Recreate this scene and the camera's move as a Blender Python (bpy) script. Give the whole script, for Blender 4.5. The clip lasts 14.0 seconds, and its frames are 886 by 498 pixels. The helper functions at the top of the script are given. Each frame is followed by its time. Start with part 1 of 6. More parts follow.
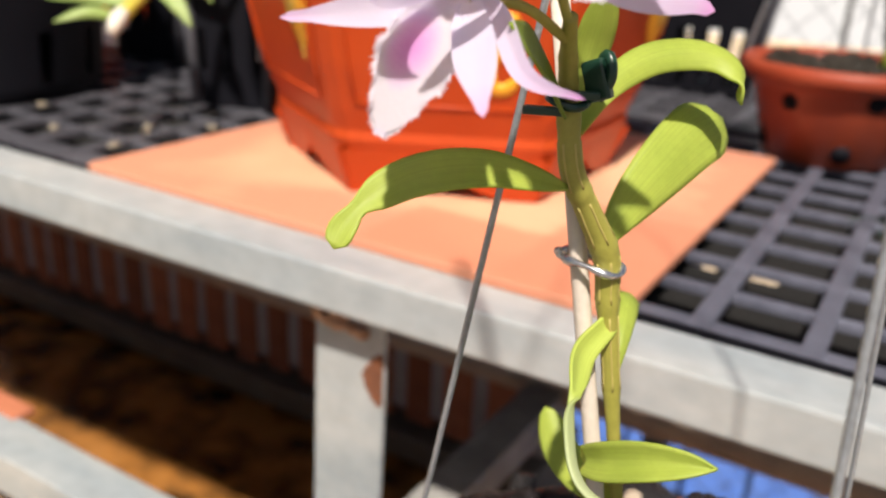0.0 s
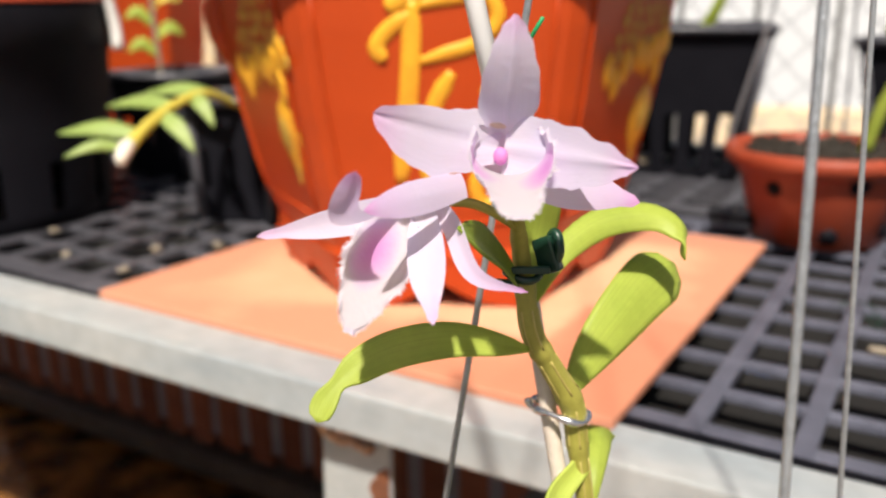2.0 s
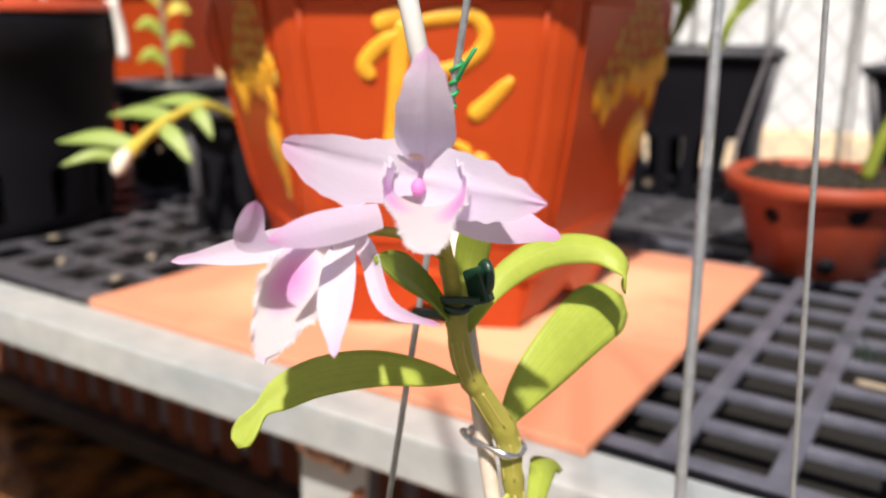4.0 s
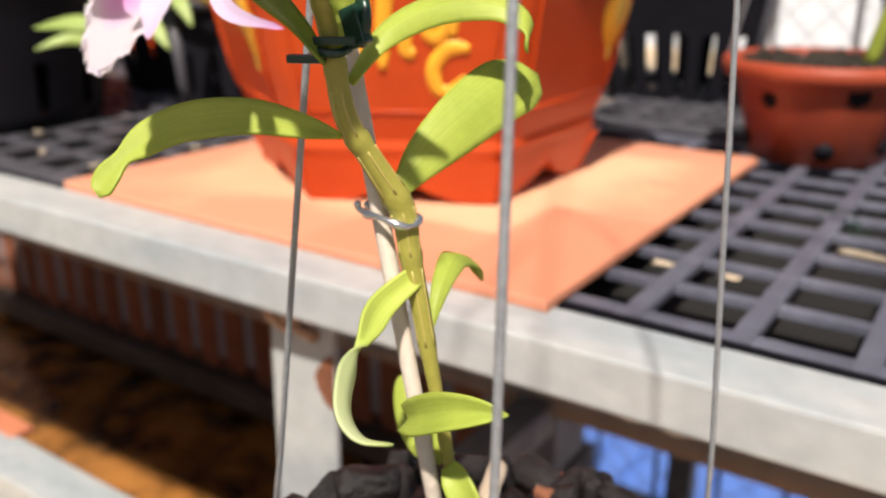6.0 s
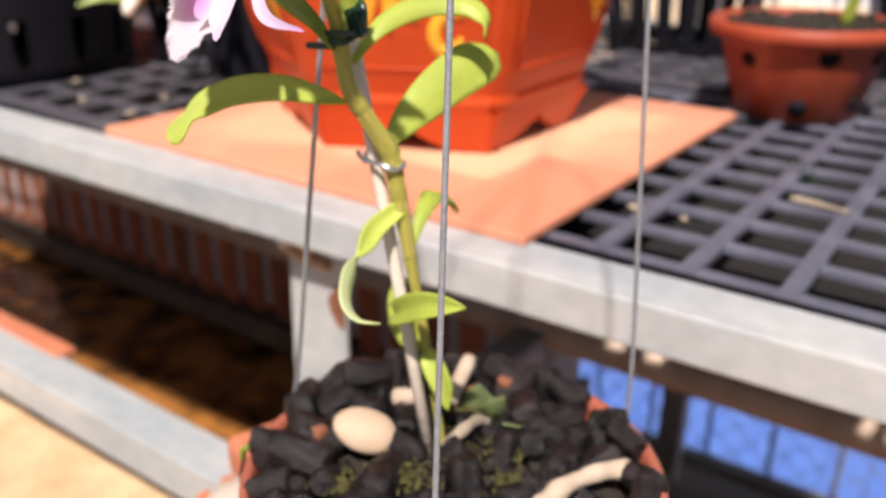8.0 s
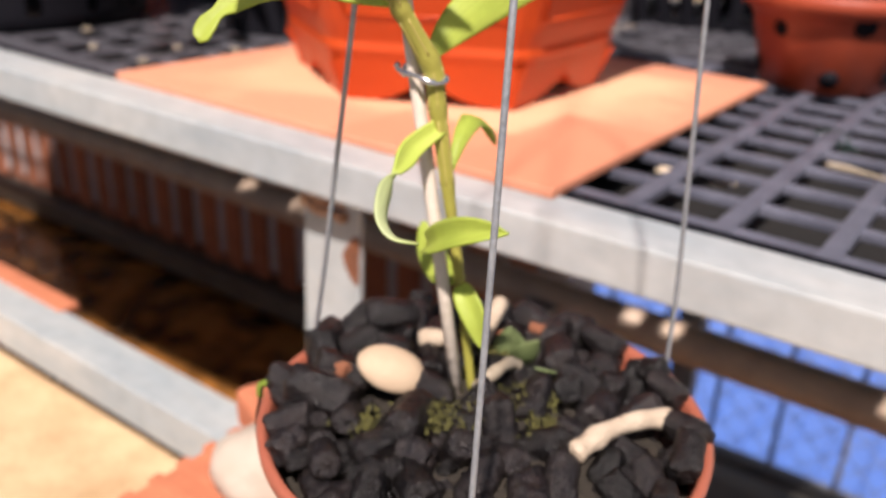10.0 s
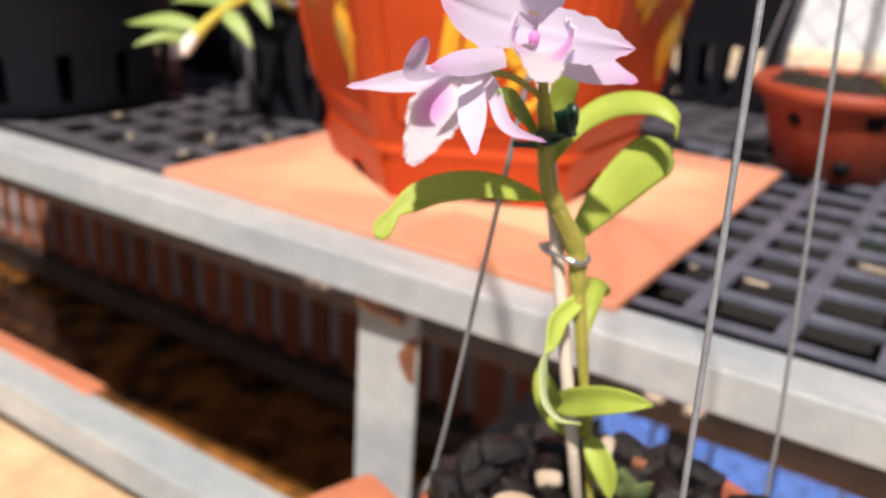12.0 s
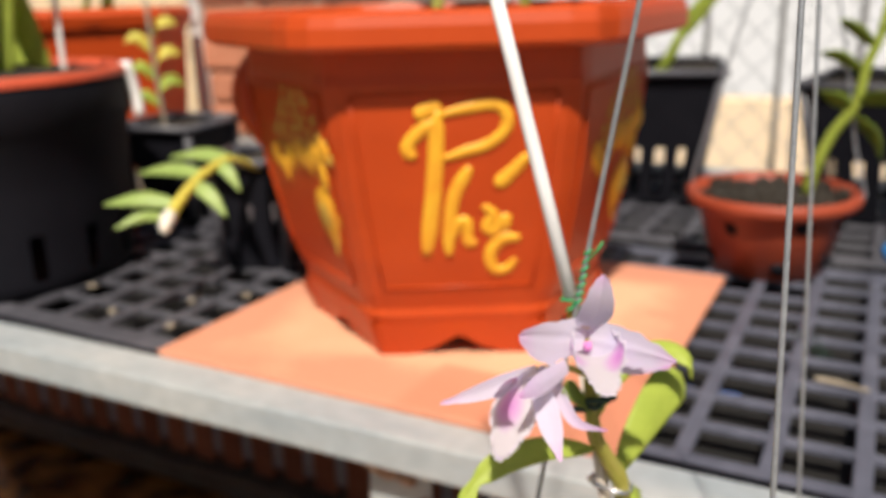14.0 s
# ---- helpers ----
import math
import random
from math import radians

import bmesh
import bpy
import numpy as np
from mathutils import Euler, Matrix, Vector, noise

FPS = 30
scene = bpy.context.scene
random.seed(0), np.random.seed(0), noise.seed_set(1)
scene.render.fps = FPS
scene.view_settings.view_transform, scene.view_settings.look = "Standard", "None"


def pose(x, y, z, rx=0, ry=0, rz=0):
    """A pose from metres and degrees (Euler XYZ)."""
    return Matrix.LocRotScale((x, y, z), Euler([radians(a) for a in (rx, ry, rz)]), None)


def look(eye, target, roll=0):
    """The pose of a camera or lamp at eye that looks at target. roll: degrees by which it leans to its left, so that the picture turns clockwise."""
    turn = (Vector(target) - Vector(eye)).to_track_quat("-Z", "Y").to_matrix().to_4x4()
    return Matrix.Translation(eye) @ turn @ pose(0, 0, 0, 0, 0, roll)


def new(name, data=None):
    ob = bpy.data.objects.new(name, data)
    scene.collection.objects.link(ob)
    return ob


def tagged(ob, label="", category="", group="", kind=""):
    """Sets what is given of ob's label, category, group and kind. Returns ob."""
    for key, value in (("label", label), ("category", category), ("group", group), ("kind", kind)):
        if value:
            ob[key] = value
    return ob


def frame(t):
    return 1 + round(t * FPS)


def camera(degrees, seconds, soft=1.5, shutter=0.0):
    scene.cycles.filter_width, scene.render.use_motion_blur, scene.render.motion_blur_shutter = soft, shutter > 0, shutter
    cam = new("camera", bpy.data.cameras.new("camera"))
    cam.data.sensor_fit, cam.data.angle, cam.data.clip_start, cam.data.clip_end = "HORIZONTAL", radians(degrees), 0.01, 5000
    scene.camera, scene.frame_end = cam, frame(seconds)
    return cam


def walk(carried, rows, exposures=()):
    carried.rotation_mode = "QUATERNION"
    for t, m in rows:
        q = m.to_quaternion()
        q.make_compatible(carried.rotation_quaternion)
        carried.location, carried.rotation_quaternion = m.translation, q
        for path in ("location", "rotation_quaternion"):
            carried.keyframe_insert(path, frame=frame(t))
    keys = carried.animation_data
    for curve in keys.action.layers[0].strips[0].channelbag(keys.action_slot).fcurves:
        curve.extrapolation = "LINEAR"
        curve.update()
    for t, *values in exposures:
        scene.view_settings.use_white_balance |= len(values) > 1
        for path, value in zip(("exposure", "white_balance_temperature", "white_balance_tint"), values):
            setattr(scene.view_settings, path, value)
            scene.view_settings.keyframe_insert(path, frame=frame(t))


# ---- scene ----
cam = camera(55.4, 14.0, 2.1)
cam.data.dof.use_dof = True
cam.data.dof.focus_distance, cam.data.dof.aperture_fstop = 0.19, 12
PATH = [
    (0, (0.108, -0.375, 0.937), (-0.823, 1.238, 0.208), 2.8),
    (0.5, (0.111, -0.381, 0.946), (-0.839, 1.246, 0.275), 2.0),
    (1, (0.116, -0.384, 0.96), (-0.851, 1.253, 0.34), 1.0),
    (1.5, (0.118, -0.385, 0.962), (-0.859, 1.26, 0.379), 0.1),
    (2, (0.122, -0.38, 0.964), (-0.866, 1.268, 0.408), -0.7),
    (4.5, (0.152, -0.367, 0.967), (-0.881, 1.264, 0.444), 0.7),
    (5, (0.165, -0.368, 0.962), (-0.874, 1.251, 0.413), 0.2),
    (5.5, (0.164, -0.37, 0.959), (-0.882, 1.225, 0.357), -0.0),
    (6, (0.166, -0.349, 0.921), (-0.884, 1.221, 0.261), -0.1),
    (6.5, (0.171, -0.35, 0.906), (-0.88, 1.191, 0.185), -0.2),
    (7, (0.18, -0.356, 0.904), (-0.875, 1.167, 0.15), -0.1),
    (7.5, (0.202, -0.378, 0.92), (-0.852, 1.142, 0.158), -0.1),
    (8, (0.215, -0.4, 0.942), (-0.839, 1.113, 0.166), 0.3),
    (8.5, (0.209, -0.398, 0.922), (-0.841, 1.107, 0.126), 0.9),
    (11, (0.188, -0.399, 0.916), (-0.86, 1.1, 0.107), 2.6),
    (11.5, (0.173, -0.411, 0.933), (-0.865, 1.115, 0.163), 2.7),
    (12, (0.152, -0.434, 0.962), (-0.859, 1.133, 0.239), 2.7),
    (12.5, (0.134, -0.46, 1.019), (-0.836, 1.154, 0.345), 2.5),
    (13, (0.114, -0.476, 1.035), (-0.824, 1.177, 0.411), 1.7),
    (13.5, (0.118, -0.475, 1.04), (-0.795, 1.204, 0.449), 0.0),
    (14, (0.122, -0.475, 1.047), (-0.767, 1.218, 0.463), -1.8),
]
walk(cam, [(t, look(eye, target, roll)) for t, eye, target, roll in PATH], exposures=[(0, 0.24, 6450, 11), (2, 0.29, 6500, 10), (4.5, 0.34, 6500, 12), (6, 0.36, 6500, 12), (7.5, 0.40, 6400, 18), (8.5, 0.40, 6400, 18), (11.5, 0.32, 6400, 17), (12.5, 0.22, 6450, 12), (14, 0.11, 6500, 10)])

# ---------------------------------------------------------------- light
world = bpy.data.worlds.new("world")
scene.world = world
world.use_nodes = True
wn = world.node_tree.nodes
sky = wn.new("ShaderNodeTexSky")
sky.sky_type = "NISHITA"
sky.sun_disc = False
SUN_AT = Vector((0.27, -0.57, 0.98)).normalized()      # towards the sun
sky.sun_elevation = math.asin(SUN_AT.z)
sky.sun_rotation = math.atan2(SUN_AT.x, SUN_AT.y)
sky.air_density, sky.dust_density, sky.altitude = 1.0, 2.5, 20
wn["Background"].inputs["Strength"].default_value = 0.042
world.node_tree.links.new(sky.outputs["Color"], wn["Background"].inputs["Color"])
sun = new("sun", bpy.data.lights.new("sun", "SUN"))
sun.data.energy, sun.data.angle, sun.data.color = 5.5, radians(2.0), (1.0, 0.92, 0.81)
sun.matrix_world = look(SUN_AT * 10, (0, 0, 0.8))

# ---------------------------------------------------------------- materials
def mat(name, colour, rough=0.6, metal=0.0, second=None, scale=60.0, amount=0.5, fine=0.0, fine_scale=400.0,
        bump=0.0, bump_scale=300.0, spec=0.5, through_light=0.0, coat=0.0, per_object=0.0, stretch=1.0):
    """Principled surface: two colours mixed by a broad noise, a fine grain, and a bump at real-world size."""
    m = bpy.data.materials.new(name)
    m.use_nodes = True
    nt = m.node_tree
    n, l = nt.nodes, nt.links
    p = n["Principled BSDF"]
    p.inputs["Roughness"].default_value = rough
    p.inputs["Metallic"].default_value = metal
    p.inputs["Specular IOR Level"].default_value = spec
    p.inputs["Coat Weight"].default_value = coat
    co = n.new("ShaderNodeTexCoord")
    src = n.new("ShaderNodeRGB")
    src.outputs[0].default_value = (*colour, 1)
    out = src.outputs[0]
    if second:
        t = n.new("ShaderNodeTexNoise")
        t.inputs["Scale"].default_value, t.inputs["Detail"].default_value, t.inputs["Roughness"].default_value = scale, 6, 0.6
        mp = n.new("ShaderNodeMapping")
        mp.inputs["Scale"].default_value = (1 / stretch, 1, 1)
        l.new(co.outputs["Object"], mp.inputs["Vector"]), l.new(mp.outputs[0], t.inputs["Vector"])
        r = n.new("ShaderNodeValToRGB")
        r.color_ramp.elements[0].position, r.color_ramp.elements[1].position = 0.5 - amount * 0.35, 0.5 + amount * 0.35
        l.new(t.outputs["Fac"], r.inputs["Fac"])
        mx = n.new("ShaderNodeMixRGB")
        mx.inputs[2].default_value = (*second, 1)
        l.new(r.outputs["Color"], mx.inputs[0]), l.new(out, mx.inputs[1])
        out = mx.outputs[0]
    if fine:
        t = n.new("ShaderNodeTexNoise")
        t.inputs["Scale"].default_value, t.inputs["Detail"].default_value = fine_scale, 3
        l.new(co.outputs["Object"], t.inputs["Vector"])
        hv = n.new("ShaderNodeHueSaturation")
        mr = n.new("ShaderNodeMapRange")
        mr.inputs["To Min"].default_value, mr.inputs["To Max"].default_value = 1 - fine, 1 + fine
        l.new(t.outputs["Fac"], mr.inputs["Value"]), l.new(mr.outputs[0], hv.inputs["Value"]), l.new(out, hv.inputs["Color"])
        out = hv.outputs[0]
    if per_object:
        oi = n.new("ShaderNodeObjectInfo")
        hv = n.new("ShaderNodeHueSaturation")
        mr = n.new("ShaderNodeMapRange")
        mr.inputs["To Min"].default_value, mr.inputs["To Max"].default_value = 1 - per_object, 1 + per_object
        l.new(oi.outputs["Random"], mr.inputs["Value"]), l.new(mr.outputs[0], hv.inputs["Value"]), l.new(out, hv.inputs["Color"])
        out = hv.outputs[0]
    l.new(out, p.inputs["Base Color"])
    if bump:
        t = n.new("ShaderNodeTexNoise")
        t.inputs["Scale"].default_value, t.inputs["Detail"].default_value = bump_scale, 5
        l.new(co.outputs["Object"], t.inputs["Vector"])
        b = n.new("ShaderNodeBump")
        b.inputs["Strength"].default_value, b.inputs["Distance"].default_value = bump, 0.002
        l.new(t.outputs["Fac"], b.inputs["Height"]), l.new(b.outputs[0], p.inputs["Normal"])
    if through_light:
        tr = n.new("ShaderNodeBsdfTranslucent")
        mx = n.new("ShaderNodeMixShader")
        mx.inputs[0].default_value = through_light
        l.new(out, tr.inputs["Color"])
        l.new(p.outputs[0], mx.inputs[1]), l.new(tr.outputs[0], mx.inputs[2])
        l.new(mx.outputs[0], n["Material Output"].inputs["Surface"])
    return m


def ramp_along(m, attribute, stops):
    """Base colour by a mesh attribute that runs from base to tip."""
    n, l = m.node_tree.nodes, m.node_tree.links
    a = n.new("ShaderNodeAttribute")
    a.attribute_name = attribute
    r = n.new("ShaderNodeValToRGB")
    while len(r.color_ramp.elements) < len(stops):
        r.color_ramp.elements.new(0.5)
    for e, (at, c) in zip(r.color_ramp.elements, stops):
        e.position, e.color = at, (*c, 1)
    l.new(a.outputs["Fac"], r.inputs["Fac"])
    l.new(r.outputs[0], n["Principled BSDF"].inputs["Base Color"])
    for x in n:
        if x.type == "BSDF_TRANSLUCENT":
            l.new(r.outputs[0], x.inputs["Color"])
    return m


TERRACOTTA = mat("terracotta", (0.70, 0.345, 0.20), 0.7, second=(0.79, 0.445, 0.265), scale=4.5, amount=0.3, fine=0.14, fine_scale=900, bump=0.25, bump_scale=700)
BRICK_RED = mat("brick_red", (0.40, 0.145, 0.072), 0.85, second=(0.25, 0.090, 0.050), scale=40, amount=0.9, fine=0.2, fine_scale=600, bump=0.6, bump_scale=400, per_object=0.25)
HOLLOW = mat("fired_clay", (0.58, 0.20, 0.10), 0.85, second=(0.42, 0.14, 0.07), scale=60, amount=0.8, fine=0.2, fine_scale=800, bump=0.7, bump_scale=500)
POT_RED = mat("glazed_red_plastic", (0.53, 0.066, 0.008), 0.45, second=(0.44, 0.050, 0.006), scale=18, amount=0.9, fine=0.05, fine_scale=500, bump=0.05, bump_scale=120, spec=0.35)
BOWL_RED = mat("red_clay_bowl", (0.37, 0.062, 0.024), 0.5, second=(0.29, 0.048, 0.02), scale=30, amount=0.8, fine=0.08, bump=0.12, bump_scale=200)
HANG_RED = mat("brown_red_plastic", (0.30, 0.085, 0.05), 0.45, second=(0.36, 0.11, 0.065), scale=40, amount=0.7, fine=0.06, bump=0.05)
GOLD = mat("yellow_paint", (0.88, 0.49, 0.03), 0.45, second=(0.80, 0.34, 0.02), scale=60, amount=0.6, bump=0.1)
# duller gold: rim shade on the upper lozenges, plain detail on the diamond
GOLD_SHADE_AND_TRIM = mat("gold_shade_and_trim", (0.62, 0.40, 0.06), 0.5, second=(0.45, 0.25, 0.04), scale=90, amount=0.8, bump=0.2)
GALV = mat("galvanised_steel", (0.52, 0.515, 0.49), 0.50, 0.04, second=(0.25, 0.305, 0.345), scale=13, amount=0.62, stretch=3.5, fine=0.20, fine_scale=70, bump=0.1, bump_scale=90)
GALV_DULL = mat("weathered_steel", (0.46, 0.45, 0.43), 0.6, 0.2, second=(0.24, 0.23, 0.22), scale=35, amount=0.6, fine=0.12, bump=0.2)
RAIL_TAN = mat("dusty_painted_tube", (0.56, 0.42, 0.31), 0.6, second=(0.36, 0.27, 0.21), scale=30, amount=0.7, fine=0.15, bump=0.2)
RUST = mat("rust", (0.34, 0.12, 0.05), 0.85, second=(0.17, 0.07, 0.04), scale=160, amount=0.8, bump=0.6, bump_scale=800)
WELD = mat("burnt_weld", (0.60, 0.38, 0.26), 0.38, 0.6, second=(0.26, 0.14, 0.08), scale=150, amount=0.8, bump=0.6, bump_scale=500)
BLACK_GRID = mat("black_plastic_grid", (0.056, 0.059, 0.082), 0.40, second=(0.150, 0.155, 0.200), scale=25, amount=0.6, fine=0.2, bump=0.2, bump_scale=300)
# darker black plastic for the left and back trays and the pot rims
DARKER_GRID = mat("darker_black_plastic", (0.048, 0.048, 0.058), 0.40, second=(0.115, 0.113, 0.130), scale=20, amount=0.6, fine=0.2, bump=0.2, bump_scale=300)
BLACK_POT = mat("black_plastic", (0.0062, 0.0063, 0.0095), 0.62, second=(0.0110, 0.0108, 0.0150), scale=20, amount=0.8, fine=0.1, bump=0.1, spec=0.12)
# near-black sheet under the grid: shade inside the cells put into its colour
TRAY_FLOOR = mat("near_black_tray_bottom", (0.0030, 0.0028, 0.0030), 0.95, second=(0.0095, 0.0082, 0.0072), scale=22, amount=0.8, fine=0.4, fine_scale=350, bump=0.6, bump_scale=250)
CHARCOAL = mat("charcoal", (0.0036, 0.0032, 0.0044), 0.32, second=(0.0150, 0.0108, 0.0098), scale=1.5, amount=0.55, fine=0.55, fine_scale=9, bump=0.7, bump_scale=6, per_object=0.75, spec=0.45)
SOIL = mat("dark_mix", (0.014, 0.011, 0.008), 0.95, second=(0.038, 0.029, 0.020), scale=200, amount=0.7, bump=1.0, bump_scale=400)
SHOOT = mat("dull_shoot", (0.22, 0.27, 0.11), 0.5, second=(0.15, 0.20, 0.08), scale=80, amount=0.8, through_light=0.3)
MOSS = mat("moss", (0.13, 0.12, 0.025), 0.95, second=(0.07, 0.065, 0.02), scale=400, amount=0.7, bump=1.0, bump_scale=900)
PEBBLE = mat("cream_pebble", (0.52, 0.395, 0.275), 0.75, second=(0.42, 0.305, 0.205), scale=60, amount=0.8, fine=0.06, fine_scale=1500, bump=0.15, bump_scale=900)
ROOT = mat("dead_root", (0.58, 0.48, 0.37), 0.8, second=(0.36, 0.27, 0.19), scale=110, amount=0.8, bump=0.6, bump_scale=600)
CLAY_BIT = mat("clay_bit", (0.42, 0.15, 0.07), 0.9, second=(0.22, 0.09, 0.05), scale=200, amount=0.7, bump=0.6)
LEAF = mat("orchid_leaf", (0.56, 0.65, 0.115), 0.50, second=(0.40, 0.50, 0.075), scale=45, amount=0.9, fine=0.08, fine_scale=500, bump=0.12, bump_scale=150, through_light=0.42)
LEAF_TURNED = mat("turned_orchid_leaf", (0.52, 0.60, 0.20), 0.55, fine=0.08, fine_scale=500, bump=0.12, bump_scale=150, through_light=0.35)
ramp_along(LEAF_TURNED, "along", [(0.0, (0.56, 0.65, 0.115)), (0.34, (0.52, 0.62, 0.12)), (0.42, (0.52, 0.60, 0.28)), (0.8, (0.58, 0.64, 0.36)), (1.0, (0.50, 0.58, 0.20))])
LEAF_DARK = mat("orchid_leaf_dark", (0.28, 0.37, 0.05), 0.46, second=(0.18, 0.26, 0.03), scale=45, amount=0.9, fine=0.1, fine_scale=500, bump=0.12, bump_scale=150, through_light=0.3)
LEAF_FAR = mat("far_leaf", (0.22, 0.28, 0.10), 0.45, second=(0.15, 0.21, 0.06), scale=30, amount=0.9, through_light=0.35)
LEAF_PALE = mat("pale_leaf", (0.46, 0.58, 0.18), 0.45, second=(0.34, 0.47, 0.12), scale=60, amount=0.9, through_light=0.35)
STEM_FAR = mat("yellow_stem", (0.62, 0.50, 0.06), 0.5, second=(0.52, 0.44, 0.08), scale=90, amount=0.8)
WHITE_SHEATH = mat("white_sheath", (0.78, 0.74, 0.66), 0.6, second=(0.68, 0.62, 0.5), scale=120)
CANE = mat("orchid_cane", (0.40, 0.37, 0.065), 0.58, second=(0.26, 0.24, 0.045), scale=70, amount=0.9, fine=0.12, fine_scale=700, bump=0.15, bump_scale=250)
SHEATH = mat("dry_sheath", (0.52, 0.44, 0.14), 0.55, second=(0.40, 0.32, 0.08), scale=150, amount=0.8)
STAKE = mat("pale_stake", (0.74, 0.66, 0.56), 0.6, second=(0.64, 0.55, 0.46), scale=80, amount=0.8, fine=0.1, bump=0.2)
STAKE_WHITE = mat("white_coated_stake", (0.80, 0.80, 0.80), 0.45, second=(0.72, 0.71, 0.70), scale=60, amount=0.7)
WIRE = mat("galvanised_wire", (0.46, 0.48, 0.51), 0.40, 0.55, second=(0.28, 0.30, 0.33), scale=250, amount=0.9, fine=0.2, fine_scale=900, bump=0.25, bump_scale=900)
SILVER = mat("silver_clip", (0.72, 0.72, 0.73), 0.25, 0.9, second=(0.5, 0.5, 0.52), scale=200, amount=0.7, bump=0.2, bump_scale=300)
GREEN_PLASTIC = mat("dark_green_plastic", (0.008, 0.032, 0.020), 0.3, second=(0.012, 0.045, 0.028), scale=100)
GREEN_TIE = mat("green_tie", (0.02, 0.30, 0.10), 0.4)
BRASS = mat("brass", (0.55, 0.33, 0.06), 0.3, 0.9)
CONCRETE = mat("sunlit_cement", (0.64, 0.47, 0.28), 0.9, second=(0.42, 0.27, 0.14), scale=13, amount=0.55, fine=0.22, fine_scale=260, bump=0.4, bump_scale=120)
FLOOR = mat("terrace_cement", (0.20, 0.18, 0.15), 0.85, second=(0.13, 0.11, 0.09), scale=5, amount=0.9, fine=0.12, bump=0.3)
MORTAR = mat("white_mortar", (0.50, 0.44, 0.37), 0.85, second=(0.40, 0.32, 0.25), scale=40, amount=0.8, bump=0.4)
MORTAR_GREY = mat("grey_mortar", (0.44, 0.43, 0.45), 0.8, second=(0.30, 0.29, 0.30), scale=30, amount=0.8, fine=0.2, bump=0.5, bump_scale=200)
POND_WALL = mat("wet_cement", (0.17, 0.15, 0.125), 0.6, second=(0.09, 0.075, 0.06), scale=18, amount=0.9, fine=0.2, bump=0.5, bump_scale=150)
CREAM_WALL = mat("cream_plaster", (0.90, 0.72, 0.46), 0.9, second=(0.86, 0.64, 0.40), scale=0.6, amount=0.9, bump=0.1)
BLUE_ROOF = mat("blue_roof", (0.06, 0.14, 0.44), 0.5, second=(0.075, 0.17, 0.50), scale=1.5, amount=0.8)
BAR = mat("painted_rail", (0.16, 0.16, 0.165), 0.5, second=(0.24, 0.23, 0.22), scale=40, amount=0.8)
MESH_WIRE = mat("fence_wire", (0.35, 0.36, 0.37), 0.5, 0.5)
WHITE_PAINT = mat("white_paint", (0.78, 0.76, 0.74), 0.6, second=(0.68, 0.66, 0.62), scale=20, amount=0.8)
PINK = mat("pink_plastic", (0.62, 0.15, 0.13), 0.5)
RIM_RED = mat("orange_red_lining", (0.62, 0.10, 0.045), 0.5, second=(0.50, 0.075, 0.03), scale=40, amount=0.8, bump=0.1)
BLUE_PLASTIC = mat("blue_plastic", (0.04, 0.28, 0.75), 0.4)
DRY = mat("dry_leaf_litter", (0.36, 0.31, 0.24), 0.9, second=(0.25, 0.2, 0.14), scale=150)

PETAL = mat("lilac_petal", (0.8, 0.7, 0.8), 0.6, spec=0.25, bump=0.12, bump_scale=500, through_light=0.50)
ramp_along(PETAL, "along", [(0.0, (0.88, 0.83, 0.93)), (0.3, (0.84, 0.80, 0.97)), (0.75, (0.86, 0.77, 0.97)), (1.0, (0.89, 0.60, 0.92))])
PETAL_PINK = mat("pink_petal", (0.8, 0.6, 0.8), 0.6, spec=0.25, bump=0.12, bump_scale=500, through_light=0.50)
ramp_along(PETAL_PINK, "along", [(0.0, (0.80, 0.72, 0.87)), (0.5, (0.80, 0.70, 0.90)), (0.85, (0.79, 0.60, 0.88)), (1.0, (0.80, 0.38, 0.78))])
LIP = mat("fringed_lip", (0.8, 0.6, 0.8), 0.6, spec=0.3, bump=0.15, bump_scale=700, through_light=0.54)
ramp_along(LIP, "blush", [(0.0, (0.83, 0.78, 0.86)), (0.35, (0.82, 0.66, 0.86)), (0.75, (0.82, 0.46, 0.82)), (1.0, (0.76, 0.30, 0.74))])
COLUMN = mat("pink_column", (0.84, 0.36, 0.72), 0.5, through_light=0.4)
THROAT = mat("pale_throat", (0.84, 0.72, 0.58), 0.55, through_light=0.5)

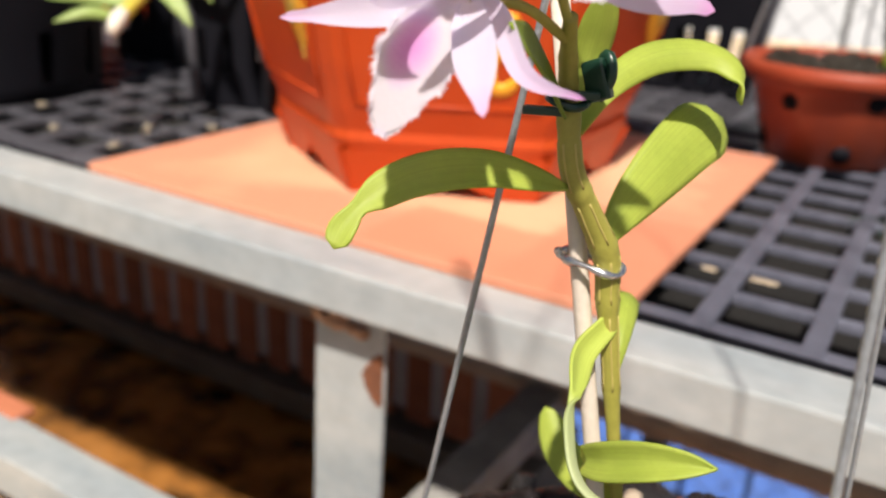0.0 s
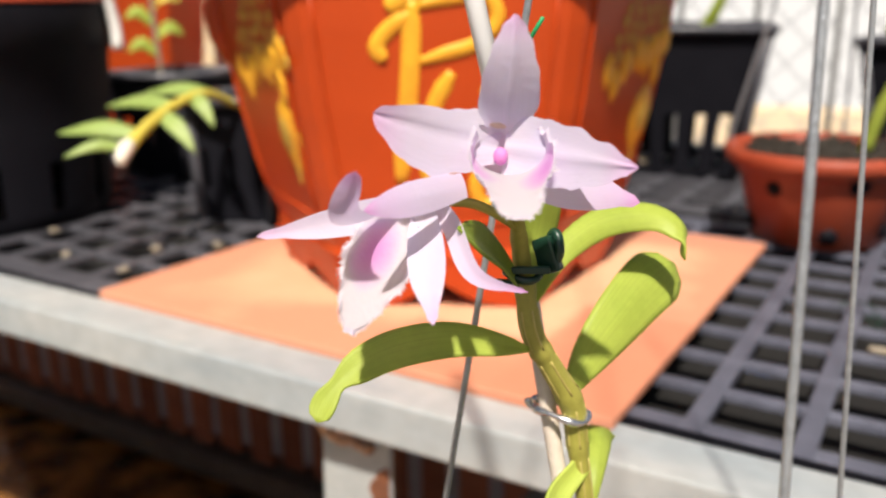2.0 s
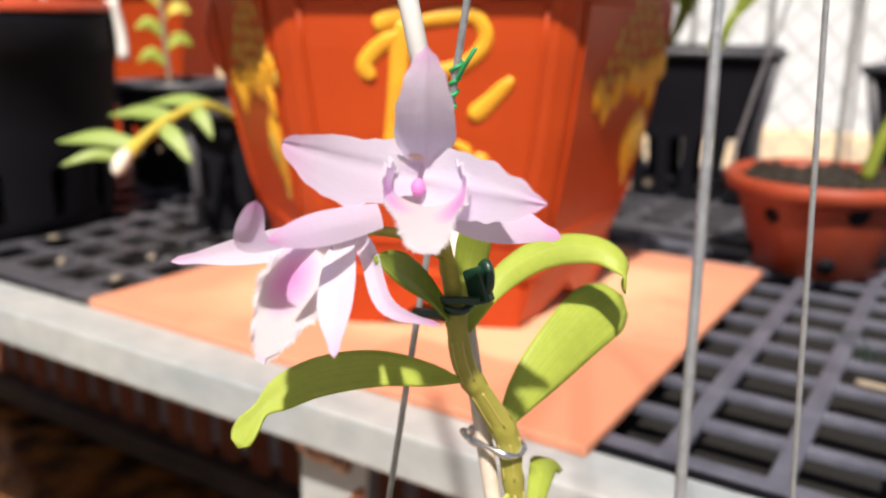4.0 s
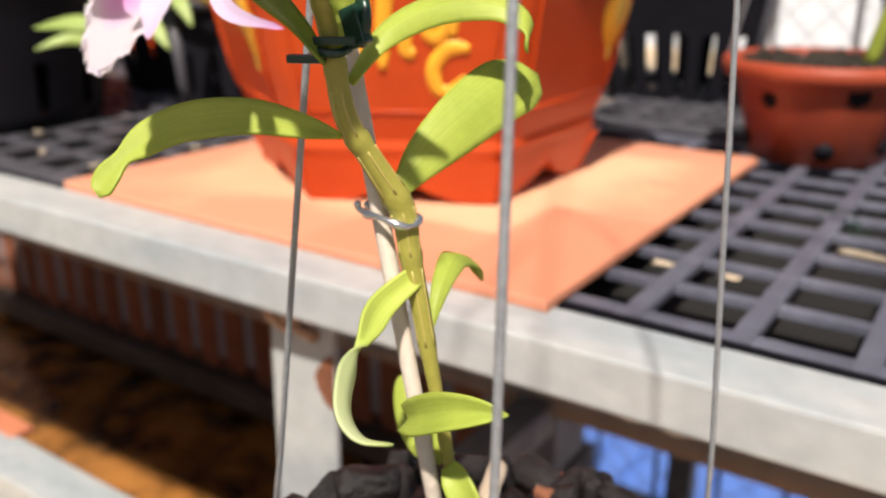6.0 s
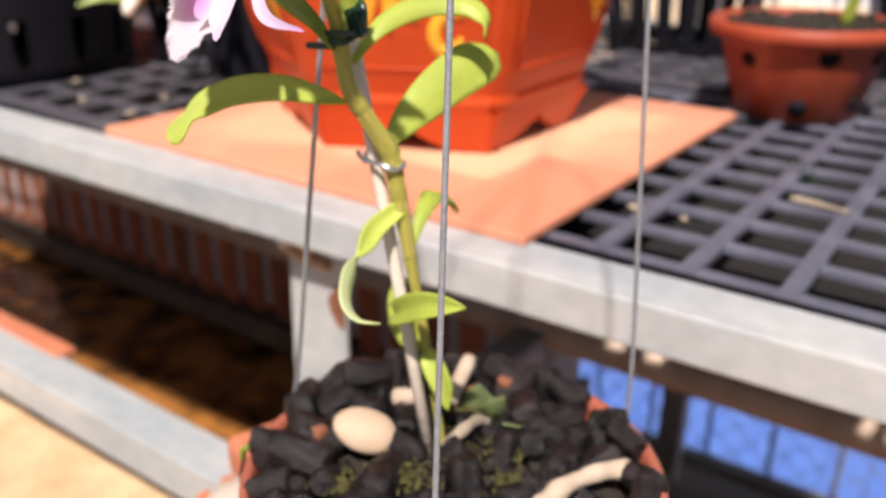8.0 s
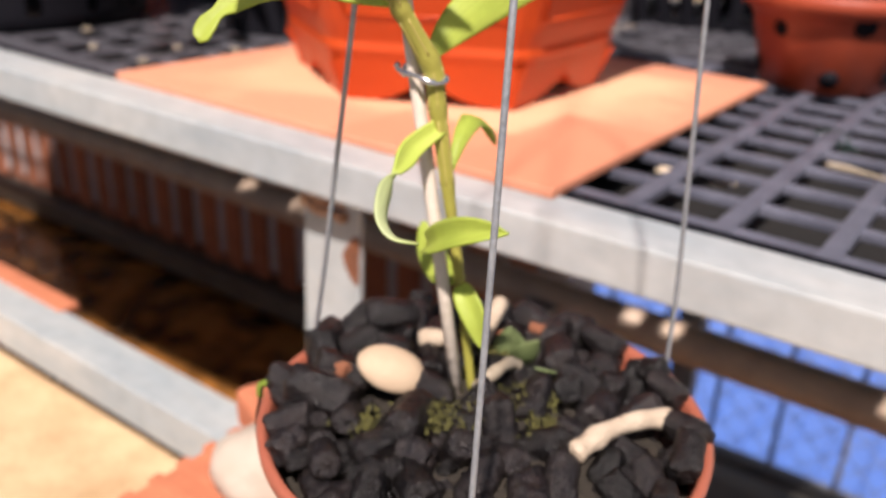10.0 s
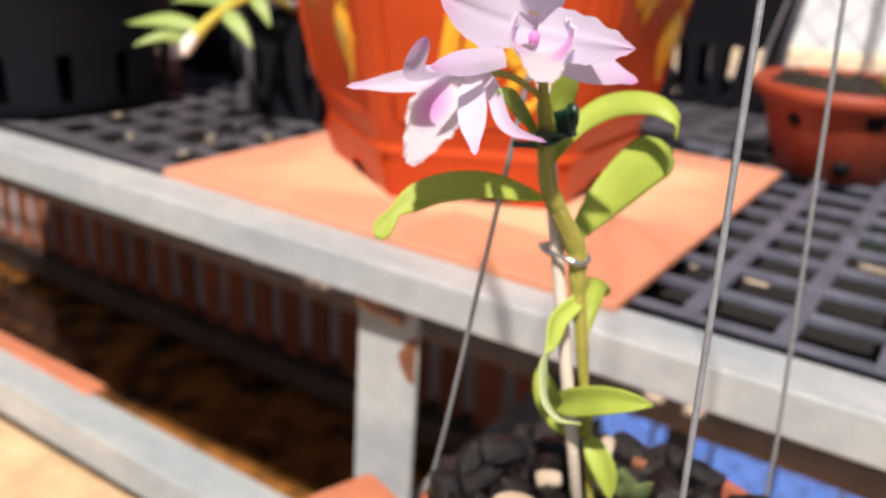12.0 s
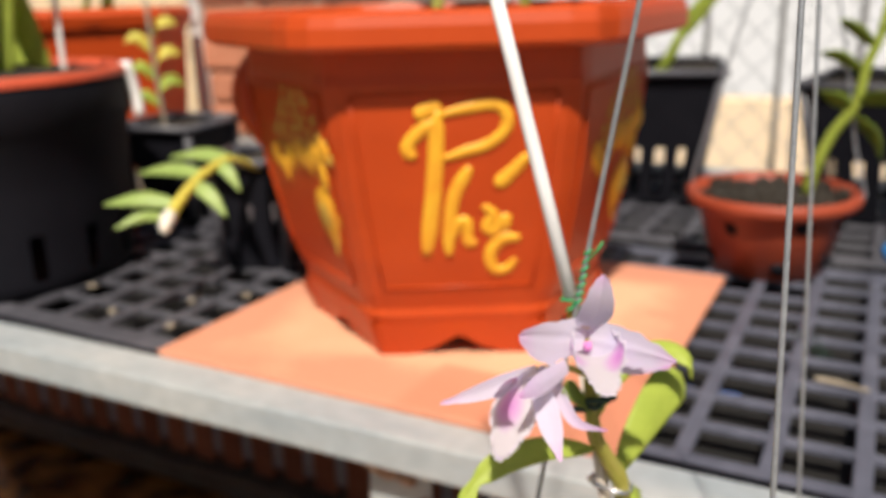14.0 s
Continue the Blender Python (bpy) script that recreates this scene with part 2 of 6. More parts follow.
BRICK_PALE = mat("pale_red_brick", (0.66, 0.29, 0.17), 0.85, second=(0.52, 0.20, 0.11), scale=30, amount=0.8, fine=0.2, fine_scale=500, bump=0.4, bump_scale=300, per_object=0.12)
def veins(m, strength):
    """Fine lines along a leaf or petal."""
    n, l = m.node_tree.nodes, m.node_tree.links
    x = n.new("ShaderNodeAttribute")
    y = n.new("ShaderNodeAttribute")
    x.attribute_name, y.attribute_name = "across", "along"
    c = n.new("ShaderNodeCombineXYZ")
    mu = n.new("ShaderNodeMath")
    mu.operation = "MULTIPLY"
    mu.inputs[1].default_value = 9.0
    l.new(x.outputs["Fac"], mu.inputs[0]), l.new(mu.outputs[0], c.inputs["X"]), l.new(y.outputs["Fac"], c.inputs["Y"])
    t = n.new("ShaderNodeTexNoise")
    t.inputs["Scale"].default_value, t.inputs["Detail"].default_value = 1.6, 3
    l.new(c.outputs[0], t.inputs["Vector"])
    mr = n.new("ShaderNodeMapRange")
    mr.inputs["From Min"].default_value, mr.inputs["From Max"].default_value = 0.3, 0.7
    mr.inputs["To Min"].default_value, mr.inputs["To Max"].default_value = 1 - strength, 1 + strength
    l.new(t.outputs["Fac"], mr.inputs["Value"])
    p = n["Principled BSDF"]
    src = p.inputs["Base Color"].links[0].from_socket
    hv = n.new("ShaderNodeHueSaturation")
    l.new(mr.outputs[0], hv.inputs["Value"]), l.new(src, hv.inputs["Color"])
    l.new(hv.outputs[0], p.inputs["Base Color"])
    for k in n:
        if k.type == "BSDF_TRANSLUCENT":
            l.new(hv.outputs[0], k.inputs["Color"])
for m in (LEAF, LEAF_TURNED, LEAF_DARK, LEAF_PALE, LEAF_FAR):
    veins(m, 0.09)
for m in (PETAL, PETAL_PINK, LIP):
    bs = m.node_tree.nodes["Principled BSDF"]
    bs.inputs["Sheen Weight"].default_value, bs.inputs["Sheen Roughness"].default_value = 0.6, 0.5
    bs.inputs["Sheen Tint"].default_value = (1.0, 0.95, 1.0, 1)
for m in (PETAL, PETAL_PINK):
    veins(m, 0.025)

# the tile is paler in its middle, with an uneven pink border
_n, _l = TERRACOTTA.node_tree.nodes, TERRACOTTA.node_tree.links
_c = _n.new("ShaderNodeTexCoord")
_s = _n.new("ShaderNodeVectorMath")
_s.operation = "SUBTRACT"
_s.inputs[1].default_value = (-0.203, 0.190, 0.76)
_a = _n.new("ShaderNodeVectorMath")
_a.operation = "ABSOLUTE"
_x = _n.new("ShaderNodeSeparateXYZ")
_m = _n.new("ShaderNodeMath")
_m.operation = "MAXIMUM"
_t = _n.new("ShaderNodeTexNoise")
_t.inputs["Scale"].default_value, _t.inputs["Detail"].default_value = 12, 4
_w = _n.new("ShaderNodeMath")
_w.operation = "MULTIPLY_ADD"
_w.inputs[1].default_value = 0.16
_r = _n.new("ShaderNodeMapRange")
_r.inputs["From Min"].default_value, _r.inputs["From Max"].default_value = 0.205, 0.255
_mix = _n.new("ShaderNodeMixRGB")
_mix.inputs[2].default_value = (0.66, 0.285, 0.170, 1)
_src = _n["Principled BSDF"].inputs["Base Color"].links[0].from_socket
_l.new(_c.outputs["Object"], _s.inputs[0]), _l.new(_s.outputs[0], _a.inputs[0]), _l.new(_a.outputs[0], _x.inputs[0])
_l.new(_x.outputs["X"], _m.inputs[0]), _l.new(_x.outputs["Y"], _m.inputs[1]), _l.new(_c.outputs["Object"], _t.inputs["Vector"])
_l.new(_t.outputs["Fac"], _w.inputs[0]), _l.new(_m.outputs[0], _w.inputs[2]), _l.new(_w.outputs[0], _r.inputs["Value"])
_l.new(_r.outputs[0], _mix.inputs[0]), _l.new(_src, _mix.inputs[1]), _l.new(_mix.outputs[0], _n["Principled BSDF"].inputs["Base Color"])

# square-edged darker pink patches mixed into the tile colour, at its front and back
def square_patch(m, cx, cy, hx, hy, colour, strength):
    n, l = m.node_tree.nodes, m.node_tree.links
    co, nz = n.new("ShaderNodeTexCoord"), n.new("ShaderNodeTexNoise")
    nz.inputs["Scale"].default_value, nz.inputs["Detail"].default_value = 30, 4
    ops = []
    for name, value in (("SUBTRACT", (cx, cy, 0.76)), ("ABSOLUTE", None), ("SUBTRACT", (hx, hy, 0.0))):
        v = n.new("ShaderNodeVectorMath")
        v.operation = name
        if value:
            v.inputs[1].default_value = value
        l.new(ops[-1].outputs[0] if ops else co.outputs["Object"], v.inputs[0])
        ops.append(v)
    sep, far, wob = n.new("ShaderNodeSeparateXYZ"), n.new("ShaderNodeMath"), n.new("ShaderNodeMath")
    far.operation, wob.operation = "MAXIMUM", "MULTIPLY_ADD"
    wob.inputs[1].default_value = 0.012
    l.new(ops[-1].outputs[0], sep.inputs[0]), l.new(sep.outputs["X"], far.inputs[0]), l.new(sep.outputs["Y"], far.inputs[1])
    l.new(co.outputs["Object"], nz.inputs["Vector"]), l.new(nz.outputs["Fac"], wob.inputs[0]), l.new(far.outputs[0], wob.inputs[2])
    ramp, mix = n.new("ShaderNodeMapRange"), n.new("ShaderNodeMixRGB")
    ramp.inputs["From Min"].default_value, ramp.inputs["From Max"].default_value = 0.011, 0.001
    ramp.inputs["To Max"].default_value = strength
    mix.inputs[2].default_value = (*colour, 1)
    p = n["Principled BSDF"]
    src = p.inputs["Base Color"].links[0].from_socket
    l.new(wob.outputs[0], ramp.inputs["Value"]), l.new(ramp.outputs[0], mix.inputs[0]), l.new(src, mix.inputs[1]), l.new(mix.outputs[0], p.inputs["Base Color"])
square_patch(TERRACOTTA, -0.084, 0.036, 0.086, 0.040, (0.60, 0.235, 0.135), 0.75)
square_patch(TERRACOTTA, -0.036, 0.074, 0.042, 0.080, (0.60, 0.235, 0.135), 0.85)
square_patch(TERRACOTTA, -0.100, 0.372, 0.110, 0.020, (0.62, 0.26, 0.16), 0.75)

WATER = bpy.data.materials.new("pond_water")
WATER.use_nodes = True
_n, _l = WATER.node_tree.nodes, WATER.node_tree.links
_p = _n["Principled BSDF"]
_t = _n.new("ShaderNodeTexNoise")
_t.inputs["Scale"].default_value, _t.inputs["Detail"].default_value = 14, 5
_c = _n.new("ShaderNodeTexCoord")
_l.new(_c.outputs["Object"], _t.inputs["Vector"])
_r = _n.new("ShaderNodeValToRGB")
_r.color_ramp.elements[0].position, _r.color_ramp.elements[0].color = 0.37, (0.040, 0.019, 0.007, 1)
_r.color_ramp.elements[1].position, _r.color_ramp.elements[1].color = 0.61, (0.36, 0.15, 0.034, 1)
_l.new(_t.outputs["Fac"], _r.inputs["Fac"]), _l.new(_r.outputs[0], _p.inputs["Base Color"])
_p.inputs["Roughness"].default_value = 0.06
_t2 = _n.new("ShaderNodeTexNoise")
_t2.inputs["Scale"].default_value, _t2.inputs["Detail"].default_value = 45, 2
_l.new(_c.outputs["Object"], _t2.inputs["Vector"])
_b = _n.new("ShaderNodeBump")
_b.inputs["Strength"].default_value, _b.inputs["Distance"].default_value = 0.4, 0.004
_l.new(_t2.outputs["Fac"], _b.inputs["Height"]), _l.new(_b.outputs[0], _p.inputs["Normal"])

# ---------------------------------------------------------------- mesh helpers
def mesh_object(name, bm, material, smooth=False):
    me = bpy.data.meshes.new(name)
    bmesh.ops.recalc_face_normals(bm, faces=bm.faces)
    bm.to_mesh(me)
    bm.free()
    if material:
        me.materials.append(material)
    if smooth:
        for f in me.polygons:
            f.use_smooth = True
    return new(name, me)


def part(name, bm, material, parent, label="", smooth=False):
    ob = mesh_object(name, bm, material, smooth)
    ob.parent = parent
    ob.matrix_parent_inverse = parent.matrix_basis.inverted()
    return tagged(ob, label=label)


def thing(name, at, label, category, group="", kind=""):
    ob = new(name)
    ob.empty_display_size = 0.02
    ob.location = at
    return tagged(ob, label, category, group, kind)


def single(name, bm, material, label="", category="", group="", kind="", smooth=False):
    return tagged(mesh_object(name, bm, material, smooth), label, category, group, kind)


def box(bm, lo, hi, bevel=0.0, segments=2):
    g = bmesh.ops.create_cube(bm, size=1)
    lo, hi = Vector(lo), Vector(hi)
    for v in g["verts"]:
        v.co = Vector([(lo[i] + hi[i]) / 2 + v.co[i] * (hi[i] - lo[i]) for i in range(3)])
    if bevel:
        es = {e for v in g["verts"] for e in v.link_edges}
        bmesh.ops.bevel(bm, geom=list(es), offset=bevel, segments=segments, affect="EDGES", profile=0.6)
    return bm


def boxed(lo, hi, bevel=0.0, segments=2):
    return box(bmesh.new(), lo, hi, bevel, segments)


def tube(bm, points, radius, sides=8, cap=True, squash=None):
    """A swept tube along points; radius: one number or one for each point."""
    pts = [Vector(p) for p in points]
    rad = radius if isinstance(radius, (list, tuple)) else [radius] * len(pts)
    rings = []
    ref = None
    for i, p in enumerate(pts):
        t = (pts[min(i + 1, len(pts) - 1)] - pts[max(i - 1, 0)]).normalized()
        if ref is None:
            ref = t.orthogonal().normalized()
        ref = (ref - t * ref.dot(t)).normalized()
        b = t.cross(ref)
        rings.append([bm.verts.new(p + (ref * math.cos(a) + b * math.sin(a)) * rad[i]) for a in [2 * math.pi * k / sides for k in range(sides)]])
    for a, b in zip(rings, rings[1:]):
        for k in range(sides):
            bm.faces.new((a[k], a[(k + 1) % sides], b[(k + 1) % sides], b[k]))
    if cap:
        bm.faces.new(rings[0][::-1])
        bm.faces.new(rings[-1])
    return bm


def spline(points, n):
    """n + 1 places along a smooth curve through the points (Catmull-Rom)."""
    p = [Vector(q) for q in points]
    p = [p[0] * 2 - p[1]] + p + [p[-1] * 2 - p[-2]]
    out = []
    k = len(p) - 3
    for i in range(n + 1):
        s = i / n * k
        j = min(int(s), k - 1)
        u = s - j
        a, b, c, d = p[j], p[j + 1], p[j + 2], p[j + 3]
        out.append(0.5 * ((2 * b) + (c - a) * u + (2 * a - 5 * b + 4 * c - d) * u * u + (3 * b - a - 3 * c + d) * u ** 3))
    return out


def lathe(bm, profile, sides=48, centre=(0, 0, 0), close=False, wobble=None):
    """Turned form; profile: (radius, z) from the outside bottom on."""
    c = Vector(centre)
    rings = []
    for r, z in profile:
        rings.append([bm.verts.new(c + Vector((r * math.cos(a) * (wobble(a, z) if wobble else 1), r * math.sin(a) * (wobble(a, z) if wobble else 1), z)))
                      for a in [2 * math.pi * k / sides for k in range(sides)]])
    for a, b in zip(rings, rings[1:]):
        for k in range(sides):
            bm.faces.new((a[k], a[(k + 1) % sides], b[(k + 1) % sides], b[k]))
    if close:
        bm.faces.new(rings[0][::-1])
        bm.faces.new(rings[-1])
    return bm


def blade(points, half_width, side, fold=0.18, n=18, across=6, wave=0.0, seed=0, twist=0.0, turned=None, turn_at=0.4):
    """A leaf or petal: a strip along a curve; half_width(s) for s from 0 to 1; side: which way its breadth lies. Returns a bmesh with the layer 'along'."""
    bm = bmesh.new()
    lay = bm.verts.layers.float.new("along")
    lay_q = bm.verts.layers.float.new("across")
    pts = spline(points, n)
    rows = []
    side = Vector(side)
    for i, p in enumerate(pts):
        s = i / n
        t = (pts[min(i + 1, n)] - pts[max(i - 1, 0)]).normalized()
        sd = side
        if turned:
            k = min(1.0, max(0.0, (s - turn_at) / 0.22 + 0.5))
            sd = side.lerp(Vector(turned), k * k * (3 - 2 * k))
        sd = (sd - t * sd.dot(t)).normalized()
        if twist:
            sd = Matrix.Rotation(twist * s * s, 3, t) @ sd
        nm = t.cross(sd)
        w = half_width(s)
        row = []
        for j in range(across + 1):
            q = j / across * 2 - 1
            wob = wave * w * math.sin(s * 9 + seed + q * 1.3) * abs(q)
            v = bm.verts.new(p + sd * (q * w) + nm * (fold * w * abs(q) ** 1.4 + wob))
            v[lay] = s
            v[lay_q] = q
            row.append(v)
        rows.append(row)
    for a, b in zip(rows, rows[1:]):
        for j in range(across):
            bm.faces.new((a[j], a[j + 1], b[j + 1], b[j]))
    return bm


def leafy(at_most, base=0.25, peak=0.45, tip=0.9, blunt=0.0):
    """Half-width of a leaf: narrow base, widest at peak, rounded point."""
    def w(s):
        if s < peak:
            u = s / peak
            return at_most * (base + (1 - base) * math.sin(u * math.pi / 2))
        u = (s - peak) / (1 - peak)
        end = blunt * math.sqrt(max(0.0, 1 - (max(0.0, s - 0.90) / 0.10) ** 2))
        return at_most * max(0.02, end, math.cos(u * math.pi / 2) ** tip)
    return w


# ---------------------------------------------------------------- setting
FLOOR_Z, LEDGE_Z, WATER_Z, GRID_Z, LEDGE_Y = -0.25, 0.459, 0.20, 0.7535, -0.33

bm = bmesh.new()
box(bm, (-400, -400, -4.2), (400, 400, -4.0))
single("ground", bm, FLOOR, "grey ground far below the roof terrace", "ground", kind="structure")
bm = boxed((-4.5, -3.5, FLOOR_Z - 0.2), (3.5, 1.25, FLOOR_Z))
single("floor", bm, FLOOR, "stained grey cement terrace floor", "floor", kind="structure")
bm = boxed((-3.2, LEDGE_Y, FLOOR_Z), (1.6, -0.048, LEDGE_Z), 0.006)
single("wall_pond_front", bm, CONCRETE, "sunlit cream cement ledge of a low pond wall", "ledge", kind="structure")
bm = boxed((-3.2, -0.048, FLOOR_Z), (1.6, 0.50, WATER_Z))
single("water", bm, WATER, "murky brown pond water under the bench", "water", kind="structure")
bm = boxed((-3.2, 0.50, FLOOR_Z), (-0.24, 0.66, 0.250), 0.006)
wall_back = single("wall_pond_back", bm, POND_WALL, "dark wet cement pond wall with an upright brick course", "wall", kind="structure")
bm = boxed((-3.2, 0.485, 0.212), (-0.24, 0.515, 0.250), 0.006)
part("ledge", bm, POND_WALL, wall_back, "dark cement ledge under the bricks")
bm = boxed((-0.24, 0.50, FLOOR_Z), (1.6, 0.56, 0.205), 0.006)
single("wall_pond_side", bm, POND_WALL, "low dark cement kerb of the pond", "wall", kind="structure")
# upright bricks of the pond wall
brick_mesh = None
for i in range(44):
    if brick_mesh is None:
        b = part("brick", boxed((-0.0225, -0.058, -0.100), (0.0225, 0.058, 0.100), 0.004, 1), BRICK_RED, wall_back)
        brick_mesh = b.data
    else:
        b = new("brick", brick_mesh)
        b.parent = wall_back
    r = random.Random(i)
    b.matrix_local = pose(-0.3058 - i * 0.0655, 0.572 + r.uniform(-0.003, 0.003), 0.352 + r.uniform(-0.003, 0.003), r.uniform(-0.5, 0.5), r.uniform(-0.8, 0.8), 0)
bm = boxed((-3.2, 0.519, 0.2725), (-0.24, 0.610, 0.447))
part("mortar", bm, MORTAR_GREY, wall_back, "grey mortar between the bricks")

# railing behind the bench, with wire netting on it
railing = thing("railing", (0, 1.12, FLOOR_Z), "dark painted steel railing with wire netting", "railing", kind="structure")
for z in (-0.16, 1.32):
    part("rail", boxed((-1.0, 1.105, z - 0.015), (2.6, 1.135, z + 0.015), 0.002), BAR, railing)
bar_mesh = None
for i in range(28):
    x = -0.92 + i * 0.125
    if bar_mesh is None:
        b = part("bar", tube(bmesh.new(), [(0, 0, -0.74), (0, 0, 0.74)], 0.0050, 8), BAR, railing)
        bar_mesh = b.data
    else:
        b = new("bar", bar_mesh)
        b.parent = railing
    b.matrix_basis = Matrix.Translation((x, 0, 0.83))
bm = bmesh.new()
for i in range(76):
    for sgn in (1, -1):
        x0 = -2.2 + i * 0.066
        a, b = Vector((x0, 1.14, -0.16)), Vector((x0 + sgn * 1.48, 1.14, 1.32))
        if max(a.x, b.x) > -1.0 and min(a.x, b.x) < 2.6:
            tube(bm, [a, b], 0.0011, 4, cap=False)
n = part("netting", bm, MESH_WIRE, railing, "diamond wire netting")
n["kind"] = "stuff"
bm = boxed((-1.10, 0.86, FLOOR_Z), (-0.62, 1.25, 1.9))
col = single("wall_pillar", bm, MORTAR, "pale red brick pillar at the end of the railing", "pillar", kind="structure")
pillar_mesh = None
for j in range(15):
    for i in range(3):
        x = -1.020 + i * 0.158 + (0.0 if j % 2 else -0.04)
        if pillar_mesh is None:
            b = part("brick", boxed((-0.074, -0.010, -0.027), (0.074, 0.010, 0.027), 0.003, 1), BRICK_PALE, col)
            pillar_mesh = b.data
        else:
            b = new("brick", pillar_mesh)
            b.parent = col
        b.matrix_basis = Matrix.Translation((x, 0.859, 0.812 + j * 0.064))

bm = boxed((-1.127, 0.842, FLOOR_Z), (-1.100, 0.875, 1.9), 0.003)
single("trim_post", bm, WHITE_PAINT, "white painted post beside the brick pillar", "post", kind="structure")
bm = boxed((-1.099, 0.835, FLOOR_Z), (-0.62, 0.862, 0.775), 0.004)
single("trim_plinth", bm, GALV_DULL, "grey cement plinth of the brick pillar", "plinth", kind="structure")

bm = boxed((-3.4, 1.25, FLOOR_Z), (-1.10, 1.40, 1.35))
single("wall_side", bm, CREAM_WALL, "pale cream plaster parapet beside the brick pillar", "wall", kind="structure")
# beyond the terrace
bm = boxed((-14, 6.0, -4.0), (14, 6.3, 0.22))
single("backdrop_house", bm, CREAM_WALL, "pale cream plaster wall of a distant house", "house", kind="structure")
roof = bmesh.new()
box(roof, (-9, 2.6, -1.75), (9, 5.9, -1.7))
roof_sheet = single("backdrop_roof", roof, BLUE_ROOF, "blue ribbed metal roof beyond the railing", "roof", kind="structure")
rib = part("rib", boxed((-0.0175, -1.65, 0), (0.0175, 1.65, 0.025), 0.006, 1), BLUE_ROOF, roof_sheet)
rib.matrix_basis = Matrix.Translation((-8.98, 4.25, -1.7))
for i in range(1, 90):
    o = new("rib", rib.data)
    o.parent = roof_sheet
    o.matrix_basis = Matrix.Translation((-8.98 + i * 0.2, 4.25, -1.7))

# emissive panel added far off; its glow stands in for the bright sky
haze = bpy.data.materials.new("white_backdrop_glow")
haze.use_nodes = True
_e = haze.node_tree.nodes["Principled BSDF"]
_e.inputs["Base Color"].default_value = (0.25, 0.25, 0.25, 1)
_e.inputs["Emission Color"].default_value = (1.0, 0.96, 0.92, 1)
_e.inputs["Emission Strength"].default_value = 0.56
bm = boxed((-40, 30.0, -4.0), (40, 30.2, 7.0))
single("backdrop_glow_panel", bm, haze, "flat white emissive panel added for the bright sky at the horizon", "sky", kind="structure")

# pipe overhead, from which the pot hangs
HOOK = Vector((0.085, -0.185, 2.66))
bm = tube(bmesh.new(), [(-3, HOOK.y, 2.695), (2.5, HOOK.y, 2.695)], 0.014, 12)
for x in (-3.0, 2.5):
    tube(bm, [(x, HOOK.y, FLOOR_Z), (x, HOOK.y, 2.71)], 0.016, 12)
single("trim_hanging_pipe", bm, GALV, "grey steel pipe overhead", "pipe", kind="structure", smooth=True)

# ---------------------------------------------------------------- the bench
bench = thing("plant_bench", (-0.4, 0.45, FLOOR_Z), "galvanised steel plant bench with black plastic grid top", "bench")
def hollow_rail(bm, lo, hi):
    return box(bm, lo, hi, 0.0022, 2)
rail = hollow_rail(bmesh.new(), (-2.6, -0.0430, 0.7265), (1.3, -0.0022, GRID_Z))
# the front rail runs a little askew to the trays
bmesh.ops.rotate(rail, verts=rail.verts, cent=(-0.45, -0.0226, 0.74), matrix=Matrix.Rotation(0.0236, 3, "Z"))
part("front_rail", rail, GALV, bench, "galvanised square tube with pale stains")
part("back_rail", hollow_rail(bmesh.new(), (-2.6, 0.99, 0.7265), (1.3, 1.03, GRID_Z)), GALV, bench)
part("lower_front_rail", hollow_rail(bmesh.new(), (-2.6, -0.046, 0.4600), (-0.180, -0.002, 0.500)), GALV, bench, "galvanised lower rail")
part("lower_middle_rail", tube(bmesh.new(), [(-2.6, 0.315, 0.522), (1.3, 0.315, 0.522)], 0.0195, 24), RAIL_TAN, bench, "dull tan round lower rail", smooth=True)
part("cross_rail", hollow_rail(bmesh.new(), (-0.170, 0.001, 0.492), (-0.135, 0.300, 0.526)), GALV_DULL, bench)
part("cross_rail", hollow_rail(bmesh.new(), (-0.170, 0.042, 0.704), (-0.135, 0.99, 0.7260)), GALV_DULL, bench)
part("cross_rail", hollow_rail(bmesh.new(), (-1.35, -0.008, 0.704), (-1.315, 0.99, 0.7260)), GALV_DULL, bench)
leg = bmesh.new()
box(leg, (-0.191, -0.0080, FLOOR_Z - 0.02), (-0.139, -0.0035, 0.7262), 0.001, 1)
box(leg, (-0.191, -0.0035, FLOOR_Z - 0.02), (-0.1865, 0.040, 0.7265), 0.001, 1)
front_leg = part("leg", leg, GALV, bench, "angle-iron leg with rust and a burnt weld")
w = bmesh.new()
r = random.Random(4)
for i in range(30):
    x = -0.190 + 0.036 * i / 29
    bmesh.ops.create_icosphere(w, subdivisions=2, radius=r.uniform(0.0028, 0.0052), matrix=Matrix.Translation((x, -0.0085 + r.uniform(-0.002, 0.001), 0.719 - 0.006 * (i % 3) + r.uniform(-0.004, 0.003))))
part("weld", w, WELD, front_leg, "burnt brown weld bead", smooth=True)
w = bmesh.new()
for i in range(26):
    z = 0.692 - i * 0.0013
    box(w, (-0.1425 - 0.010 * math.sin(i / 25 * math.pi) - r.uniform(0, 0.002), -0.0092, z - 0.0009), (-0.1395, -0.0079, z + 0.0009))
part("rust_patch", w, RUST, front_leg, "orange rust patch")
for x, y in ((-0.19, 0.97), (-1.35, 0.97), (-1.35, -0.03), (1.1, 0.97), (1.1, -0.03)):
    part("leg", boxed((x - 0.022, y - 0.02, FLOOR_Z - 0.03), (x + 0.022, y + 0.02, 0.7265), 0.002), GALV_DULL, bench)

# black plastic grid trays lying on the bench
GRID_X, PITCH_X, PITCH_Y = 0.0285, 0.0540, 0.0497
